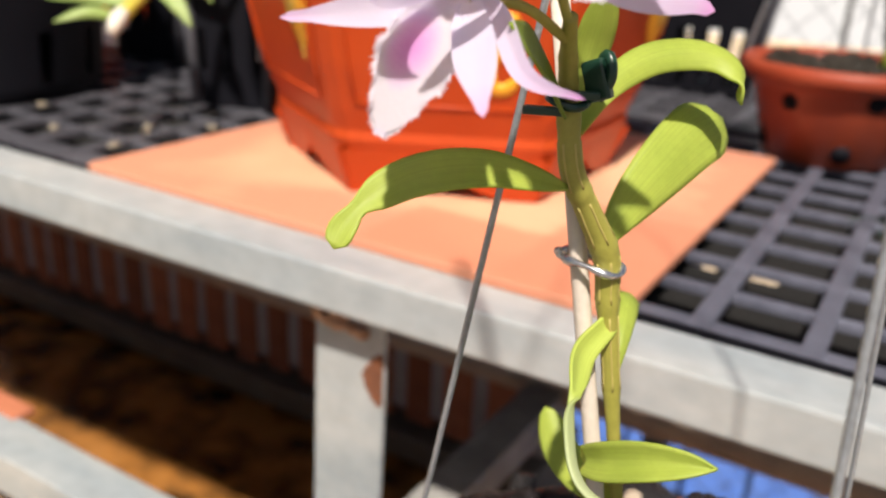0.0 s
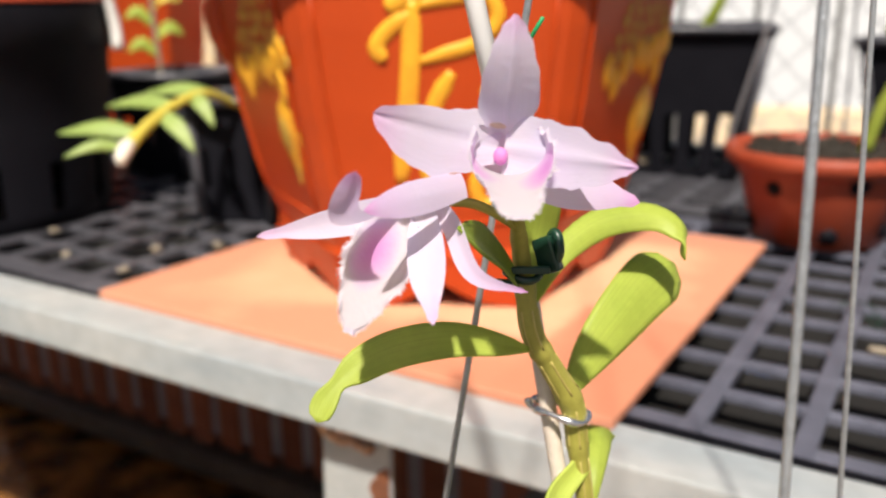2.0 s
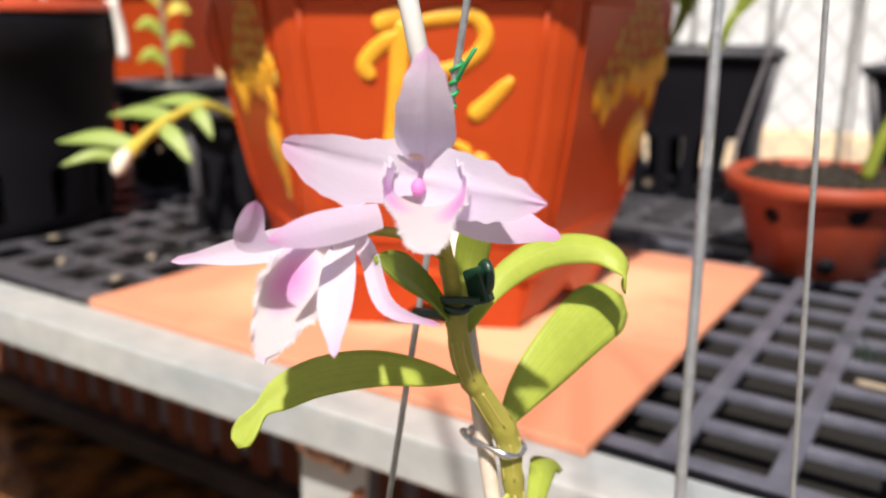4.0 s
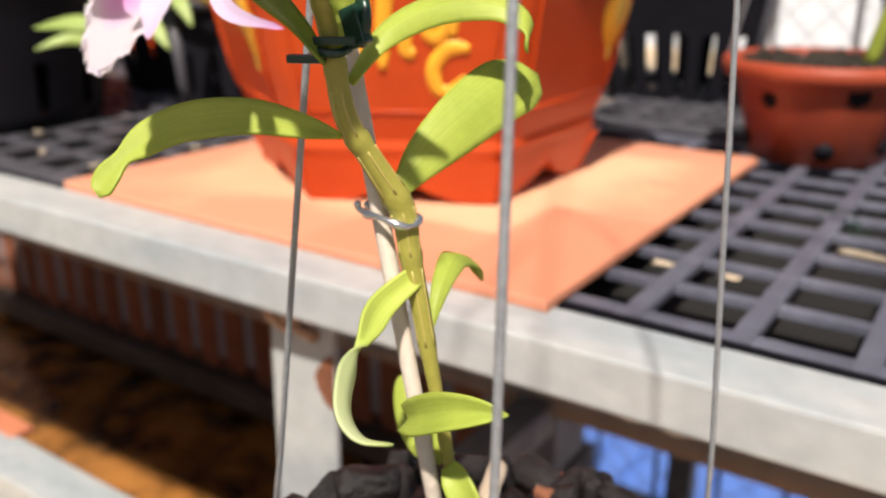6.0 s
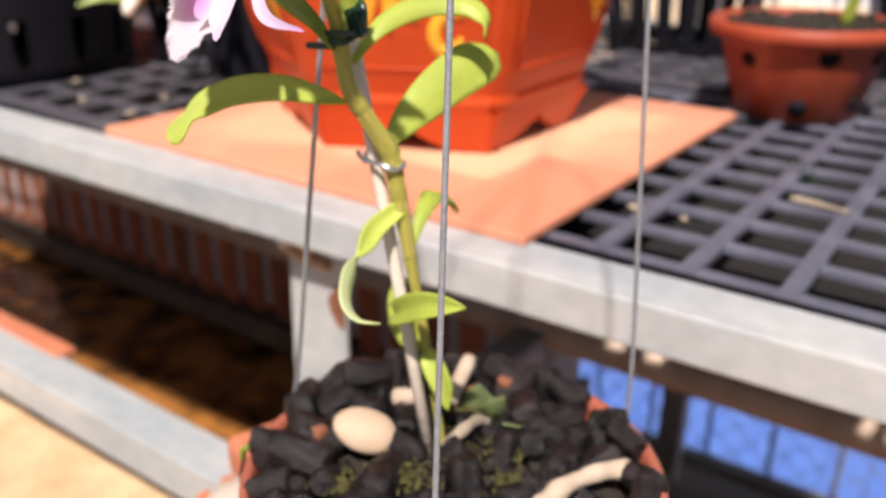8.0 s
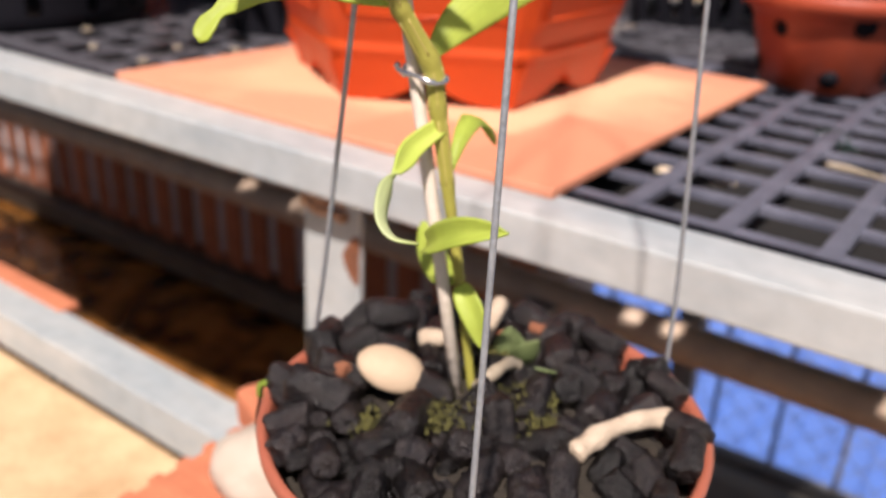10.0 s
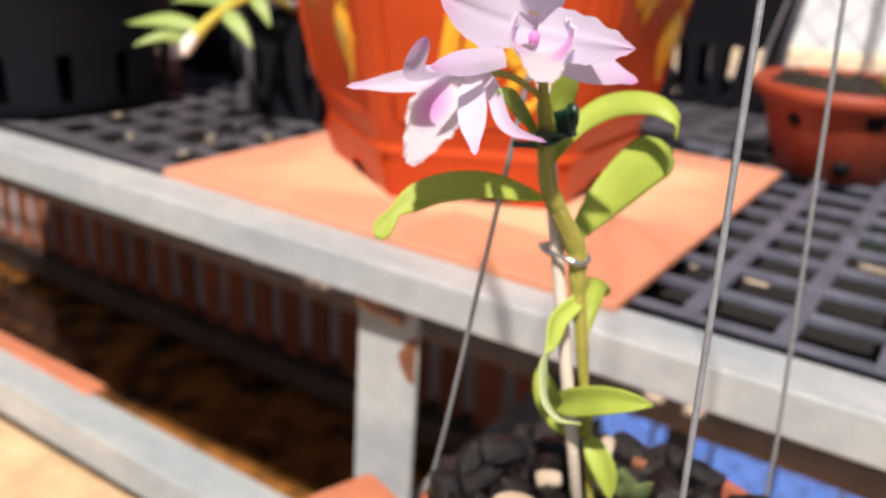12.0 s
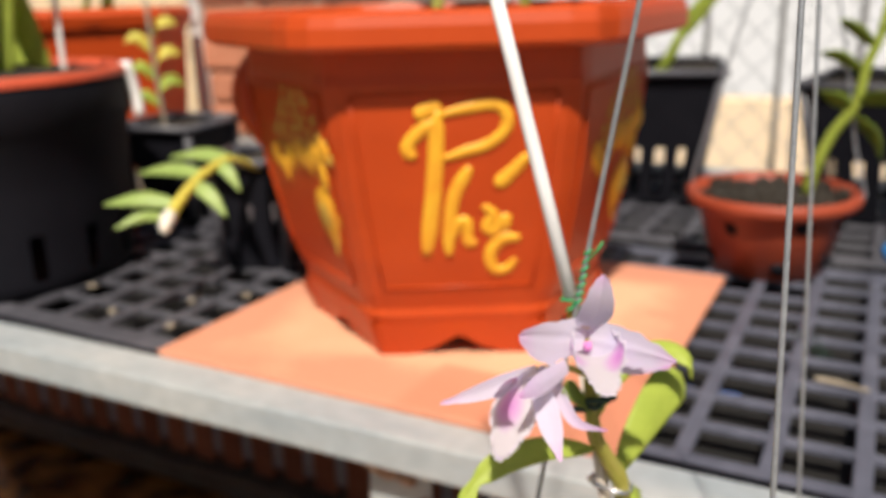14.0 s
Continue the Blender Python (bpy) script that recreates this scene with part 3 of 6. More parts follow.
# openings placed in the added sheets so that sun flecks reach the lower rail
GAPS = ((-0.014, 0.005, 0.170, 0.190), (0.027, 0.045, 0.170, 0.190), (0.222, 0.250, 0.165, 0.192), (-0.554, -0.532, 0.168, 0.190), (-0.470, -0.452, 0.165, 0.190), (-0.440, -0.424, 0.168, 0.190))
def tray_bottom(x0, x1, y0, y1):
    """Thin near-black sheet added under the bars, with the openings for sun flecks left out."""
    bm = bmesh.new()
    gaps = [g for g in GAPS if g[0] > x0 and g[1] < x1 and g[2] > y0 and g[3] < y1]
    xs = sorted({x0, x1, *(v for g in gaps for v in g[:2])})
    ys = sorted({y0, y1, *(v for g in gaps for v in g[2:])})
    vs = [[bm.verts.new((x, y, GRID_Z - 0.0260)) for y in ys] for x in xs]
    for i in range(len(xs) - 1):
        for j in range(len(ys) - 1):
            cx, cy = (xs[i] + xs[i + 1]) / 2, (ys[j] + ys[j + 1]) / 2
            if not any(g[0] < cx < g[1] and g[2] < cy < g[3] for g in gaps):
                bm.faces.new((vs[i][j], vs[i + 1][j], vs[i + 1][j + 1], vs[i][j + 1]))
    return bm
def grid_tray(k, y0, first, plastic, bottom):
    """Ten by nine cells; first: middle of the front bar."""
    x0, x1 = GRID_X + (10 * k - 5) * PITCH_X, GRID_X + (10 * k + 5) * PITCH_X
    y1 = first + 9 * PITCH_Y + 0.0165
    tray = thing("grid_tray", ((x0 + x1) / 2, (y0 + y1) / 2, GRID_Z - 0.018), "black plastic grid tray with dusty squarish cells", "grid tray", "grid trays on the bench")
    meshes = {}
    def bar(lo, hi):
        size = tuple(round(h - l, 4) for l, h in zip(lo, hi))
        mid = Vector([(l + h) / 2 for l, h in zip(lo, hi)])
        if size not in meshes:
            o = part("slat", boxed([-s / 2 for s in size], [s / 2 for s in size], 0.0014, 2), plastic, tray)
            meshes[size] = o.data
            o.matrix_parent_inverse = Matrix()
        else:
            o = new("slat", meshes[size])
            o.parent = tray
        o.matrix_basis = Matrix.Translation(mid - tray.location)
    for i in range(11):
        x = x0 + PITCH_X * i
        lo, hi = (x - 0.0058, x + 0.0058) if 0 < i < 10 else ((x, x + 0.0055) if i == 0 else (x - 0.0055, x))
        bar((lo, y0, GRID_Z - 0.0062), (hi, y1, GRID_Z))
    for j in range(10):
        y = first + PITCH_Y * j
        lo, hi = (y - 0.0042, y + 0.0042)
        if j == 0:
            lo = y0
        if j == 9:
            hi = y1
        bar((x0, lo, GRID_Z - 0.0070), (x1, hi, GRID_Z - 0.0010))
    for sx in (x0, x1 - 0.0015):
        part("side_lip", boxed((sx, y0, GRID_Z - 0.026), (sx + 0.0015, y1, GRID_Z - 0.0065)), BLACK_POT, tray)
    if y0 < 0.1:
        part("front_lip", boxed((x0, y0 - 0.0018, GRID_Z - 0.010), (x1, y0 - 0.0002, GRID_Z + 0.0008)), BLACK_POT, tray)
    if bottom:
        sheet = part("tray_floor", tray_bottom(x0, x1, y0, 0.5285 if y0 < 0.1 else y1), TRAY_FLOOR, tray, "near-black sheet added under the bars to keep the cells dark")
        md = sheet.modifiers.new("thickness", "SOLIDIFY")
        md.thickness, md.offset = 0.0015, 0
    return tray
trays = []
for k in range(-4, 3):
    trays += [grid_tray(k, (0.0035, 0.0170, 0.0320)[min(2, max(0, k + 1))] if k < 2 else 0.045, 0.0305 if k < 1 else 0.060, BLACK_GRID if k > -1 else DARKER_GRID, k > -3), grid_tray(k, 0.530, 0.555, DARKER_GRID, k == 0)]

# terracotta floor tile under the big pot
tile = single("floor_tile", boxed((-0.402, -0.003, GRID_Z), (-0.004, 0.397, 0.760), 0.0015), TERRACOTTA, "square unglazed terracotta tile lying on the black grid", "tile")
# the bench stands a little out of level
SLOPE = Matrix.Translation((0, 0, 0.76)) @ Matrix.Rotation(-0.015, 4, "X") @ Matrix.Rotation(0.010, 4, "Y") @ Matrix.Translation((0, 0, -0.76))
for o in [bench, tile] + trays:
    o.matrix_basis = SLOPE @ o.matrix_basis
def top_z(x, y):
    """Height of the sloping grid."""
    return GRID_Z - 0.010 * x - 0.015 * y

# bricks and mortar on the ledge
def hollow_brick(m, label):
    o = thing("hollow_brick", (0, 0, 0), label, "brick", "bricks on the ledge")
    b = bmesh.new()
    box(b, (-0.04, -0.09, 0), (0.04, 0.09, 0.078), 0.002, 1)
    part("body", b, HOLLOW, o)
    for i in range(9):
        y = -0.075 + i * 0.0185
        part("rib", boxed((-0.0415, y - 0.004, 0.004), (0.0415, y + 0.004, 0.0795), 0.0008, 1), HOLLOW, o)
    # solid black plugs: the shade inside each hole is put into their colour
    for i in range(2):
        for j in range(2):
            part("hole", tube(bmesh.new(), [(-0.018 + 0.036 * i, -0.0915, 0.021 + 0.036 * j), (-0.018 + 0.036 * i, -0.0880, 0.021 + 0.036 * j)], 0.011, 12), BLACK_POT, o, "black plug standing in for a shaded round hole")
    o.matrix_basis = m @ Matrix.Diagonal((1, 1, 0.94, 1))
    return o
for i in range(2):
    for j in range(2):
        hollow_brick(pose(-0.0985 + 0.083 * i, -0.200, LEDGE_Z + 0.0755 * j, 0, 0, (0.6, -0.5)[j]), "orange-red hollow clay brick with grooved sides")
br = bmesh.new()
box(br, (-0.024, -0.036, 0), (0.024, 0.036, 0.026), 0.006, 2)
o = single("broken_brick", br, HOLLOW, "rounded broken piece of orange brick", "brick")
o.matrix_basis = pose(-0.098, -0.113, 0.6105, 0, 0, 70)
for i in range(9):
    r = random.Random(70 + i)
    o = single("brick_slip", boxed((-0.1, 0, 0), (0.1, 0.022, 0.009), 0.002, 1), HOLLOW, "thin slip of orange brick along the lower rail", "brick", "brick slips on the rail")
    o.matrix_basis = pose(-0.632 - i * 0.204, -0.014 + r.uniform(-0.003, 0.003), 0.500, 0, 0, r.uniform(-0.6, 0.6))
m = bmesh.new()
bmesh.ops.create_icosphere(m, subdivisions=4, radius=1.0)
for v in m.verts:
    q = v.co.copy()
    k = 1 + 0.10 * noise.noise(q * 1.7) + 0.03 * noise.noise(q * 6)
    v.co = Vector((q.x * 0.036 * k, q.y * 0.028 * k, max(q.z, -0.5) * 0.025 * k))
o = single("mortar_lump", m, MORTAR, "smooth white lump of mortar on the bricks", "mortar", smooth=True)
o.matrix_basis = pose(-0.078, -0.148, 0.622, 0, 0, 20)

# ---------------------------------------------------------------- the big hexagonal pot
PC = Vector((-0.219, 0.194, 0))
TH0 = -61.5                                     # way that the face with the writing looks
BODY = ((0.760, 0.104), (0.790, 0.117), (0.820, 0.1265), (0.850, 0.1345), (0.900, 0.1445), (0.950, 0.1520), (0.990, 0.1560), (1.040, 0.1600))
def apothem(z):
    """Distance of the faces from the pot's axis: a gently swelling side."""
    for (z0, a0), (z1, a1) in zip(BODY, BODY[1:]):
        if z <= z1:
            return a0 + (a1 - a0) * (z - z0) / (z1 - z0)
    return BODY[-1][1]
def on_face(k, u, z, out=0.0):
    a = radians(TH0 + 60 * k)
    nrm, tan = Vector((math.cos(a), math.sin(a), 0)), Vector((-math.sin(a), math.cos(a), 0))
    return PC + nrm * (apothem(z) + out) + tan * u + Vector((0, 0, z))
def hex_ring(bm, ap, z, soft=0.10, per=3):
    """A ring of a hexagon with softened corners."""
    out = []
    R = ap / math.cos(math.pi / 6)
    for k in range(6):
        a0 = radians(TH0 + 60 * k - 30)
        c = Vector((math.cos(a0), math.sin(a0), 0)) * R
        prev = Vector((math.cos(a0 - math.pi / 3), math.sin(a0 - math.pi / 3), 0)) * R
        nxt = Vector((math.cos(a0 + math.pi / 3), math.sin(a0 + math.pi / 3), 0)) * R
        p0, p2 = c + (prev - c) * soft, c + (nxt - c) * soft
        for i in range(per + 1):
            t = i / per
            out.append(bm.verts.new(PC + (p0 * (1 - t) ** 2 + c * 2 * t * (1 - t) + p2 * t * t) + Vector((0, 0, z))))
    return out
def hex_form(rings, soft=0.10, cap_bottom=False, cap_top=False):
    bm = bmesh.new()
    rs = [hex_ring(bm, a, z, soft) for a, z in rings]
    for a, b in zip(rs, rs[1:]):
        for i in range(len(a)):
            j = (i + 1) % len(a)
            bm.faces.new((a[i], a[j], b[j], b[i]))
    if cap_bottom:
        bm.faces.new(rs[0][::-1])
    if cap_top:
        bm.faces.new(rs[-1])
    return bm
big = thing("flower_pot", (PC.x, PC.y, 0.76), "large hexagonal orange-red pot with yellow brush lettering on the tile", "flower pot")
ap = apothem
body = part("body", hex_form([(0.092, 0.790), (ap(0.786) + 0.001, 0.786), (ap(0.800) + 0.002, 0.800), (ap(0.806) - 0.001, 0.806), (ap(0.82), 0.82), (ap(0.85), 0.85), (ap(0.9), 0.9), (ap(0.95), 0.95), (ap(0.985), 0.985), (ap(0.992) - 0.002, 0.992), (ap(1.010) - 0.004, 1.010), (ap(1.010) - 0.008, 1.012), (0.085, 0.800)], 0.12, cap_bottom=True), POT_RED, big)
part("rim", hex_form([(ap(1.0) - 0.008, 1.009), (0.180, 1.010), (0.186, 1.014), (0.186, 1.026), (0.184, 1.033), (0.180, 1.036), (0.160, 1.036), (0.156, 1.030), (0.154, 1.006)], 0.14), POT_RED, big, "sunlit thick flat rim")
part("soil", hex_form([(0.155, 1.010), (0.10, 1.016), (0.01, 1.02)], 0.14, cap_top=True), SOIL, big)
for k in range(6):
    # skirt under each face: broad feet at the corners, a small pointed arch between
    f = bmesh.new()
    rows = []
    for i in range(33):
        q = i / 32 * 2 - 1
        row = []
        for deep, edge in ((0.0, 0.0), (0.012, 0.0)):
            for j in range(4):
                half = ap(0.76 + 0.011 * j) * math.tan(math.pi / 6) + 0.0035 - deep * 0.6
                u = q * half
                low = 0.7603 + 0.0165 * math.exp(-(abs(u) / 0.0165) ** 1.5) + 0.0035 * math.exp(-(abs(u) / 0.034) ** 4)
                z = low + (0.7925 - low) * j / 3
                row.append(f.verts.new(on_face(k, u, z, 0.0045 - 0.0030 * j / 3 - deep)))
        rows.append(row[:4] + row[4:][::-1])
    for p, q in zip(rows, rows[1:]):
        for i in range(8):
            f.faces.new((p[i], p[(i + 1) % 8], q[(i + 1) % 8], q[i]))
    f.faces.new(rows[0]), f.faces.new(rows[-1][::-1])
    part("skirt", f, POT_RED, big, "footed skirt with a small pointed arch")
    # raised frame of each panel
    fr = bmesh.new()
    for z in (0.826, 0.978):
        hw = ap(z) * math.tan(math.pi / 6) - 0.016
        tube(fr, [on_face(k, -hw, z, 0.0005), on_face(k, hw, z, 0.0005)], 0.0012, 6)
    for sg in (-1, 1):
        tube(fr, [on_face(k, sg * (ap(z) * math.tan(math.pi / 6) - 0.016), z, 0.0005) for z in (0.826, 0.85, 0.9, 0.95, 0.978)], 0.0012, 6)
    part("panel_frame", fr, POT_RED, body, smooth=True)

def stroke(k, pts, w0, w1=None, material=GOLD, name="letter_stroke", lift=0.0018):
    """A painted raised stroke on a face; points are (u, z)."""
    q = spline([(a, b, 0) for a, b in pts], max(6, 7 * (len(pts) - 1)))
    bm = bmesh.new()
    n = len(q) - 1
    w1 = w0 if w1 is None else w1
    rows = []
    for i, p in enumerate(q):
        t = q[min(i + 1, n)] - q[max(i - 1, 0)]
        t = Vector((t.x, t.y)).normalized()
        s = Vector((-t.y, t.x))
        e = min(i, n - i) / n
        w = (w0 + (w1 - w0) * i / n) * (0.55 + 0.45 * min(1, e * 7))
        rows.append([bm.verts.new(on_face(k, p.x + s.x * w * c, p.y + s.y * w * c, h * lift + 0.0004)) for c, h in ((-1, 0), (-0.75, 0.8), (0, 1.15), (0.75, 0.8), (1, 0))])
    for a, b in zip(rows, rows[1:]):
        for j in range(4):
            bm.faces.new((a[j], a[j + 1], b[j + 1], b[j]))
    bm.faces.new(rows[0]), bm.faces.new(rows[-1][::-1])
    return part(name, bm, material, body, "raised yellow brush stroke" if name == "letter_stroke" else "", smooth=True)
# the word "Phuc" with an acute over the u, in brush letters
stroke(0, [(-0.0303, 0.9321), (-0.0347, 0.9405), (-0.0268, 0.9506), (-0.0140, 0.9590)], 0.0052, 0.0048)
stroke(0, [(-0.0280, 0.9629), (-0.0193, 0.9672), (-0.0095, 0.9702)], 0.0056)
stroke(0, [(-0.0125, 0.9670), (-0.0145, 0.9327), (-0.0178, 0.8973), (-0.0234, 0.8545)], 0.0056, 0.0064)
stroke(0, [(-0.0090, 0.9640), (0.0104, 0.9681), (0.0291, 0.9695), (0.0375, 0.9605), (0.0345, 0.9498), (0.0231, 0.9410), (0.0069, 0.9362), (-0.0085, 0.9315)], 0.0046, 0.0042)
stroke(0, [(0.0103, 0.9249), (-0.0011, 0.9039), (-0.0055, 0.8792), (-0.0066, 0.8535)], 0.0054, 0.0046)
stroke(0, [(-0.0048, 0.8649), (0.0003, 0.8794), (0.0074, 0.8813), (0.0083, 0.8655), (0.0142, 0.8641)], 0.0040, 0.0046)
stroke(0, [(0.0194, 0.8941), (0.0271, 0.8867), (0.0220, 0.8771), (0.0282, 0.8726), (0.0359, 0.8839), (0.0373, 0.8745)], 0.0042, 0.0045)
stroke(0, [(0.0475, 0.8669), (0.0345, 0.8664), (0.0251, 0.8548), (0.0276, 0.8415), (0.0366, 0.8401), (0.0447, 0.8490)], 0.0052, 0.0042)
stroke(0, [(0.0296, 0.9095), (0.0413, 0.9202), (0.0540, 0.9336)], 0.0062, 0.0040)
# gold ornament on the two faces beside it: a bunch of lozenges over hanging drops and a diamond
def lozenge(k, u, z, hw, up, down, material, lift):
    bm = bmesh.new()
    rim = [(0, up), (0.68 * hw, 0.62 * up), (hw, 0.0), (0.76 * hw, -0.5 * down), (0.26 * hw, -0.88 * down), (0, -down), (-0.26 * hw, -0.88 * down), (-0.76 * hw, -0.5 * down), (-hw, 0.0), (-0.68 * hw, 0.62 * up)]
    ring = [bm.verts.new(on_face(k, u + a, z + c, 0.0004)) for a, c in rim]
    inner = [bm.verts.new(on_face(k, u + a * 0.6, z + c * 0.6, lift)) for a, c in rim]
    for i in range(10):
        j = (i + 1) % 10
        bm.faces.new((ring[i], ring[j], inner[j], inner[i]))
    bm.faces.new(inner)
    part("ornament", bm, material, body)
for k, sg in ((-1, 1), (1, 1)):
    r = random.Random(10 + k)
    # upper lozenges: the shade under the rim is put into their colour
    for j in range(6):
        for i in range(j + 3):
            u = 0.022 + (i - (j + 2) / 2) * 0.0165 + r.uniform(-0.002, 0.002)
            lozenge(k, sg * u, 0.979 - j * 0.0095 + r.uniform(-0.002, 0.002), r.uniform(0.0034, 0.0048), 0.0045, 0.0060, GOLD_SHADE_AND_TRIM, 0.0016)
    for u, z, hw in ((-0.036, 0.924, 0.008), (-0.020, 0.914, 0.008), (-0.004, 0.925, 0.009), (0.018, 0.931, 0.009), (0.034, 0.928, 0.009), (0.050, 0.934, 0.010), (0.068, 0.938, 0.010), (0.058, 0.918, 0.007)):
        lozenge(k, sg * u, z, hw, 0.010, 0.016, GOLD, 0.003)
    lozenge(k, sg * 0.047, 0.884, 0.0225, 0.024, 0.030, GOLD, 0.003)
    lozenge(k, sg * 0.047, 0.884, 0.0135, 0.015, 0.019, GOLD_SHADE_AND_TRIM, 0.0044)
    stroke(k, [(sg * 0.047, 0.868), (sg * 0.0475, 0.858), (sg * 0.047, 0.848)], 0.0028, 0.0015, GOLD_SHADE_AND_TRIM, "ornament", 0.0012)
# rounded lug at the far corner under the rim
lug = bmesh.new()
tube(lug, spline([PC + Vector((-0.178, -0.030, 1.000)), PC + Vector((-0.196, -0.036, 0.965)), PC + Vector((-0.182, -0.032, 0.925)), PC + Vector((-0.152, -0.024, 0.905))], 12), [0.016 - 0.006 * abs(i - 6) / 6 for i in range(13)], 10)
part("lug", lug, POT_RED, big, "rounded lug under the rim", smooth=True)

# ---------------------------------------------------------------- pots round about
def part_at(parent, name, bm, material, label="", smooth=True):
    """Part whose mesh is drawn round its thing's foot."""
    ob = mesh_object(name, bm, material, smooth)
    ob.parent = parent
    return tagged(ob, label=label)

# red clay bowl with side holes
bowl = thing("bowl_pot", (0.027, 0.470, top_z(0.027, 0.470)), "round red clay orchid bowl with round side holes", "flower pot")
bp = [(0.001, 0.002), (0.052, 0.0), (0.058, 0.004), (0.0735, 0.062), (0.0770, 0.070), (0.0860, 0.074), (0.0885, 0.079), (0.0885, 0.086), (0.085, 0.089), (0.079, 0.087), (0.076, 0.078), (0.055, 0.012), (0.001, 0.010)]
flute = lambda a, z: 1 + 0.010 * math.cos(10 * a) * (1 if z < 0.07 else 0.3)
part_at(bowl, "body", lathe(bmesh.new(), bp, 80, wobble=flute), BOWL_RED)
s = bmesh.new()
lathe(s, [(0.078, 0.078), (0.05, 0.083), (0.02, 0.086), (0.001, 0.087)], 40)
r = random.Random(3)
for i in range(90):
    a, d = r.uniform(0, 6.3), 0.072 * math.sqrt(r.random())
    bmesh.ops.create_icosphere(s, subdivisions=1, radius=r.uniform(0.003, 0.008), matrix=Matrix.Translation((d * math.cos(a), d * math.sin(a), 0.084 + r.uniform(-0.002, 0.003))))
part_at(bowl, "soil", s, SOIL, smooth=False)["kind"] = "stuff"
# side holes: black plugs whose colour stands in for the shade inside
for x, y, z, rr in ((-0.002, 0.406, 0.803, 0.0075), (0.063, 0.411, 0.811, 0.0095), (0.044, 0.413, 0.762, 0.0085), (0.085, 0.455, 0.808, 0.009), (0.080, 0.450, 0.764, 0.008), (-0.022, 0.440, 0.764, 0.008)):
    d = Vector((x - 0.027, y - 0.470, 0)).normalized()
    h = z - 0.746
    rad = 0.058 + (h - 0.004) / 0.058 * 0.0155
    c = d * rad * 1.004
    b = bmesh.new()
    nrm = Vector((d.x, d.y, -0.267)).normalized()
    tube(b, [c + nrm * 0.0008 + Vector((0, 0, h)), c - nrm * 0.010 + Vector((0, 0, h))], rr, 20)
    part_at(bowl, "side_hole", b, BLACK_POT, "black plug standing in for a shaded round side hole")

def square_pot(at, bottom, top, height, turn, label, slots=5, slot_z=(0.035, 0.075), open_slots=False):
    """A tapered black plastic pot with slots low in its sides."""
    o = thing("nursery_pot", at, label, "flower pot", "black nursery pots")
    def wall(k):
        b = bmesh.new()
        a = radians(90 * k)
        rot = Matrix.Rotation(a, 4, "Z")
        def at_(u, z, d=0.0):
            w = bottom + (top - bottom) * z / height
            return rot @ Vector((u * w, -w + d, z))
        us = [-1]
        for i in range(slots):
            c = -0.72 + 1.44 * i / (slots - 1)
            us += [c - 0.085, c + 0.085]
        us.append(1)
        zs = [0, slot_z[0], slot_z[1], height]
        for j in range(3):
            for i in range(len(us) - 1):
                if j == 1 and i % 2 == 1:
                    continue
                vs = [b.verts.new(at_(us[i], zs[j])), b.verts.new(at_(us[i + 1], zs[j])), b.verts.new(at_(us[i + 1], zs[j + 1])), b.verts.new(at_(us[i], zs[j + 1]))]
                b.faces.new(vs)
        bmesh.ops.remove_doubles(b, verts=b.verts, dist=0.0002)
        return b
    for k in range(4):
        wob = part_at(o, "side", wall(k), BLACK_POT, smooth=False)
        md = wob.modifiers.new("thickness", "SOLIDIFY")
        md.thickness = 0.002
    rim = bmesh.new()
    for k in range(4):
        rot = Matrix.Rotation(radians(90 * k), 4, "Z")
        q = [rot @ Vector((-top - 0.005, -top - 0.005, height)), rot @ Vector((top + 0.005, -top - 0.005, height))]
        tube(rim, q, 0.005, 8)
        e = [rot @ Vector((-bottom, -bottom, 0)), rot @ Vector((-top, -top, height))]
        tube(rim, e, 0.0055, 8)
    part_at(o, "rim", rim, DARKER_GRID, "thick rim and corner ribs")
    g = bmesh.new()
    bmesh.ops.create_grid(g, x_segments=14, y_segments=14, size=top - 0.003)
    for v in g.verts:
        v.co.z = height - 0.006 + 0.010 * noise.noise(v.co * 40)
    part_at(o, "soil", g, SOIL, smooth=False)
    o.matrix_basis = pose(*at, 0, 0, turn)
    return o

square_pot((-0.205, 0.800, top_z(-0.205, 0.8)), 0.082, 0.112, 0.188, 12, "tapered black plastic nursery pot with light through its slots", slot_z=(0.010, 0.082))
square_pot((0.150, 0.800, top_z(0.15, 0.8)), 0.080, 0.108, 0.178, -8, "tapered black plastic nursery pot behind the red bowl", slot_z=(0.010, 0.082))
square_pot((-0.498, 0.262, top_z(-0.498, 0.262)), 0.036, 0.042, 0.122, 20, "small square black pot with moss and bark", slots=3)
square_pot((-0.755, 0.405, top_z(-0.755, 0.405)), 0.045, 0.058, 0.128, 8, "small black plastic pot with a seedling", slots=3)

# tall round black pot
tall = thing("nursery_pot", (-0.756, 0.112, top_z(-0.756, 0.112)), "tall round black pot with an orange-red lining rim", "flower pot", "black nursery pots")
shell = lathe(bmesh.new(), [(0.001, 0), (0.138, 0), (0.142, 0.004), (0.1431, 0.016), (0.1467, 0.064), (0.150, 0.10), (0.155, 0.165), (0.160, 0.170), (0.162, 0.205), (0.160, 0.214), (0.152, 0.214), (0.148, 0.19), (0.1432, 0.064), (0.1403, 0.016), (0.14, 0.006)], 60)
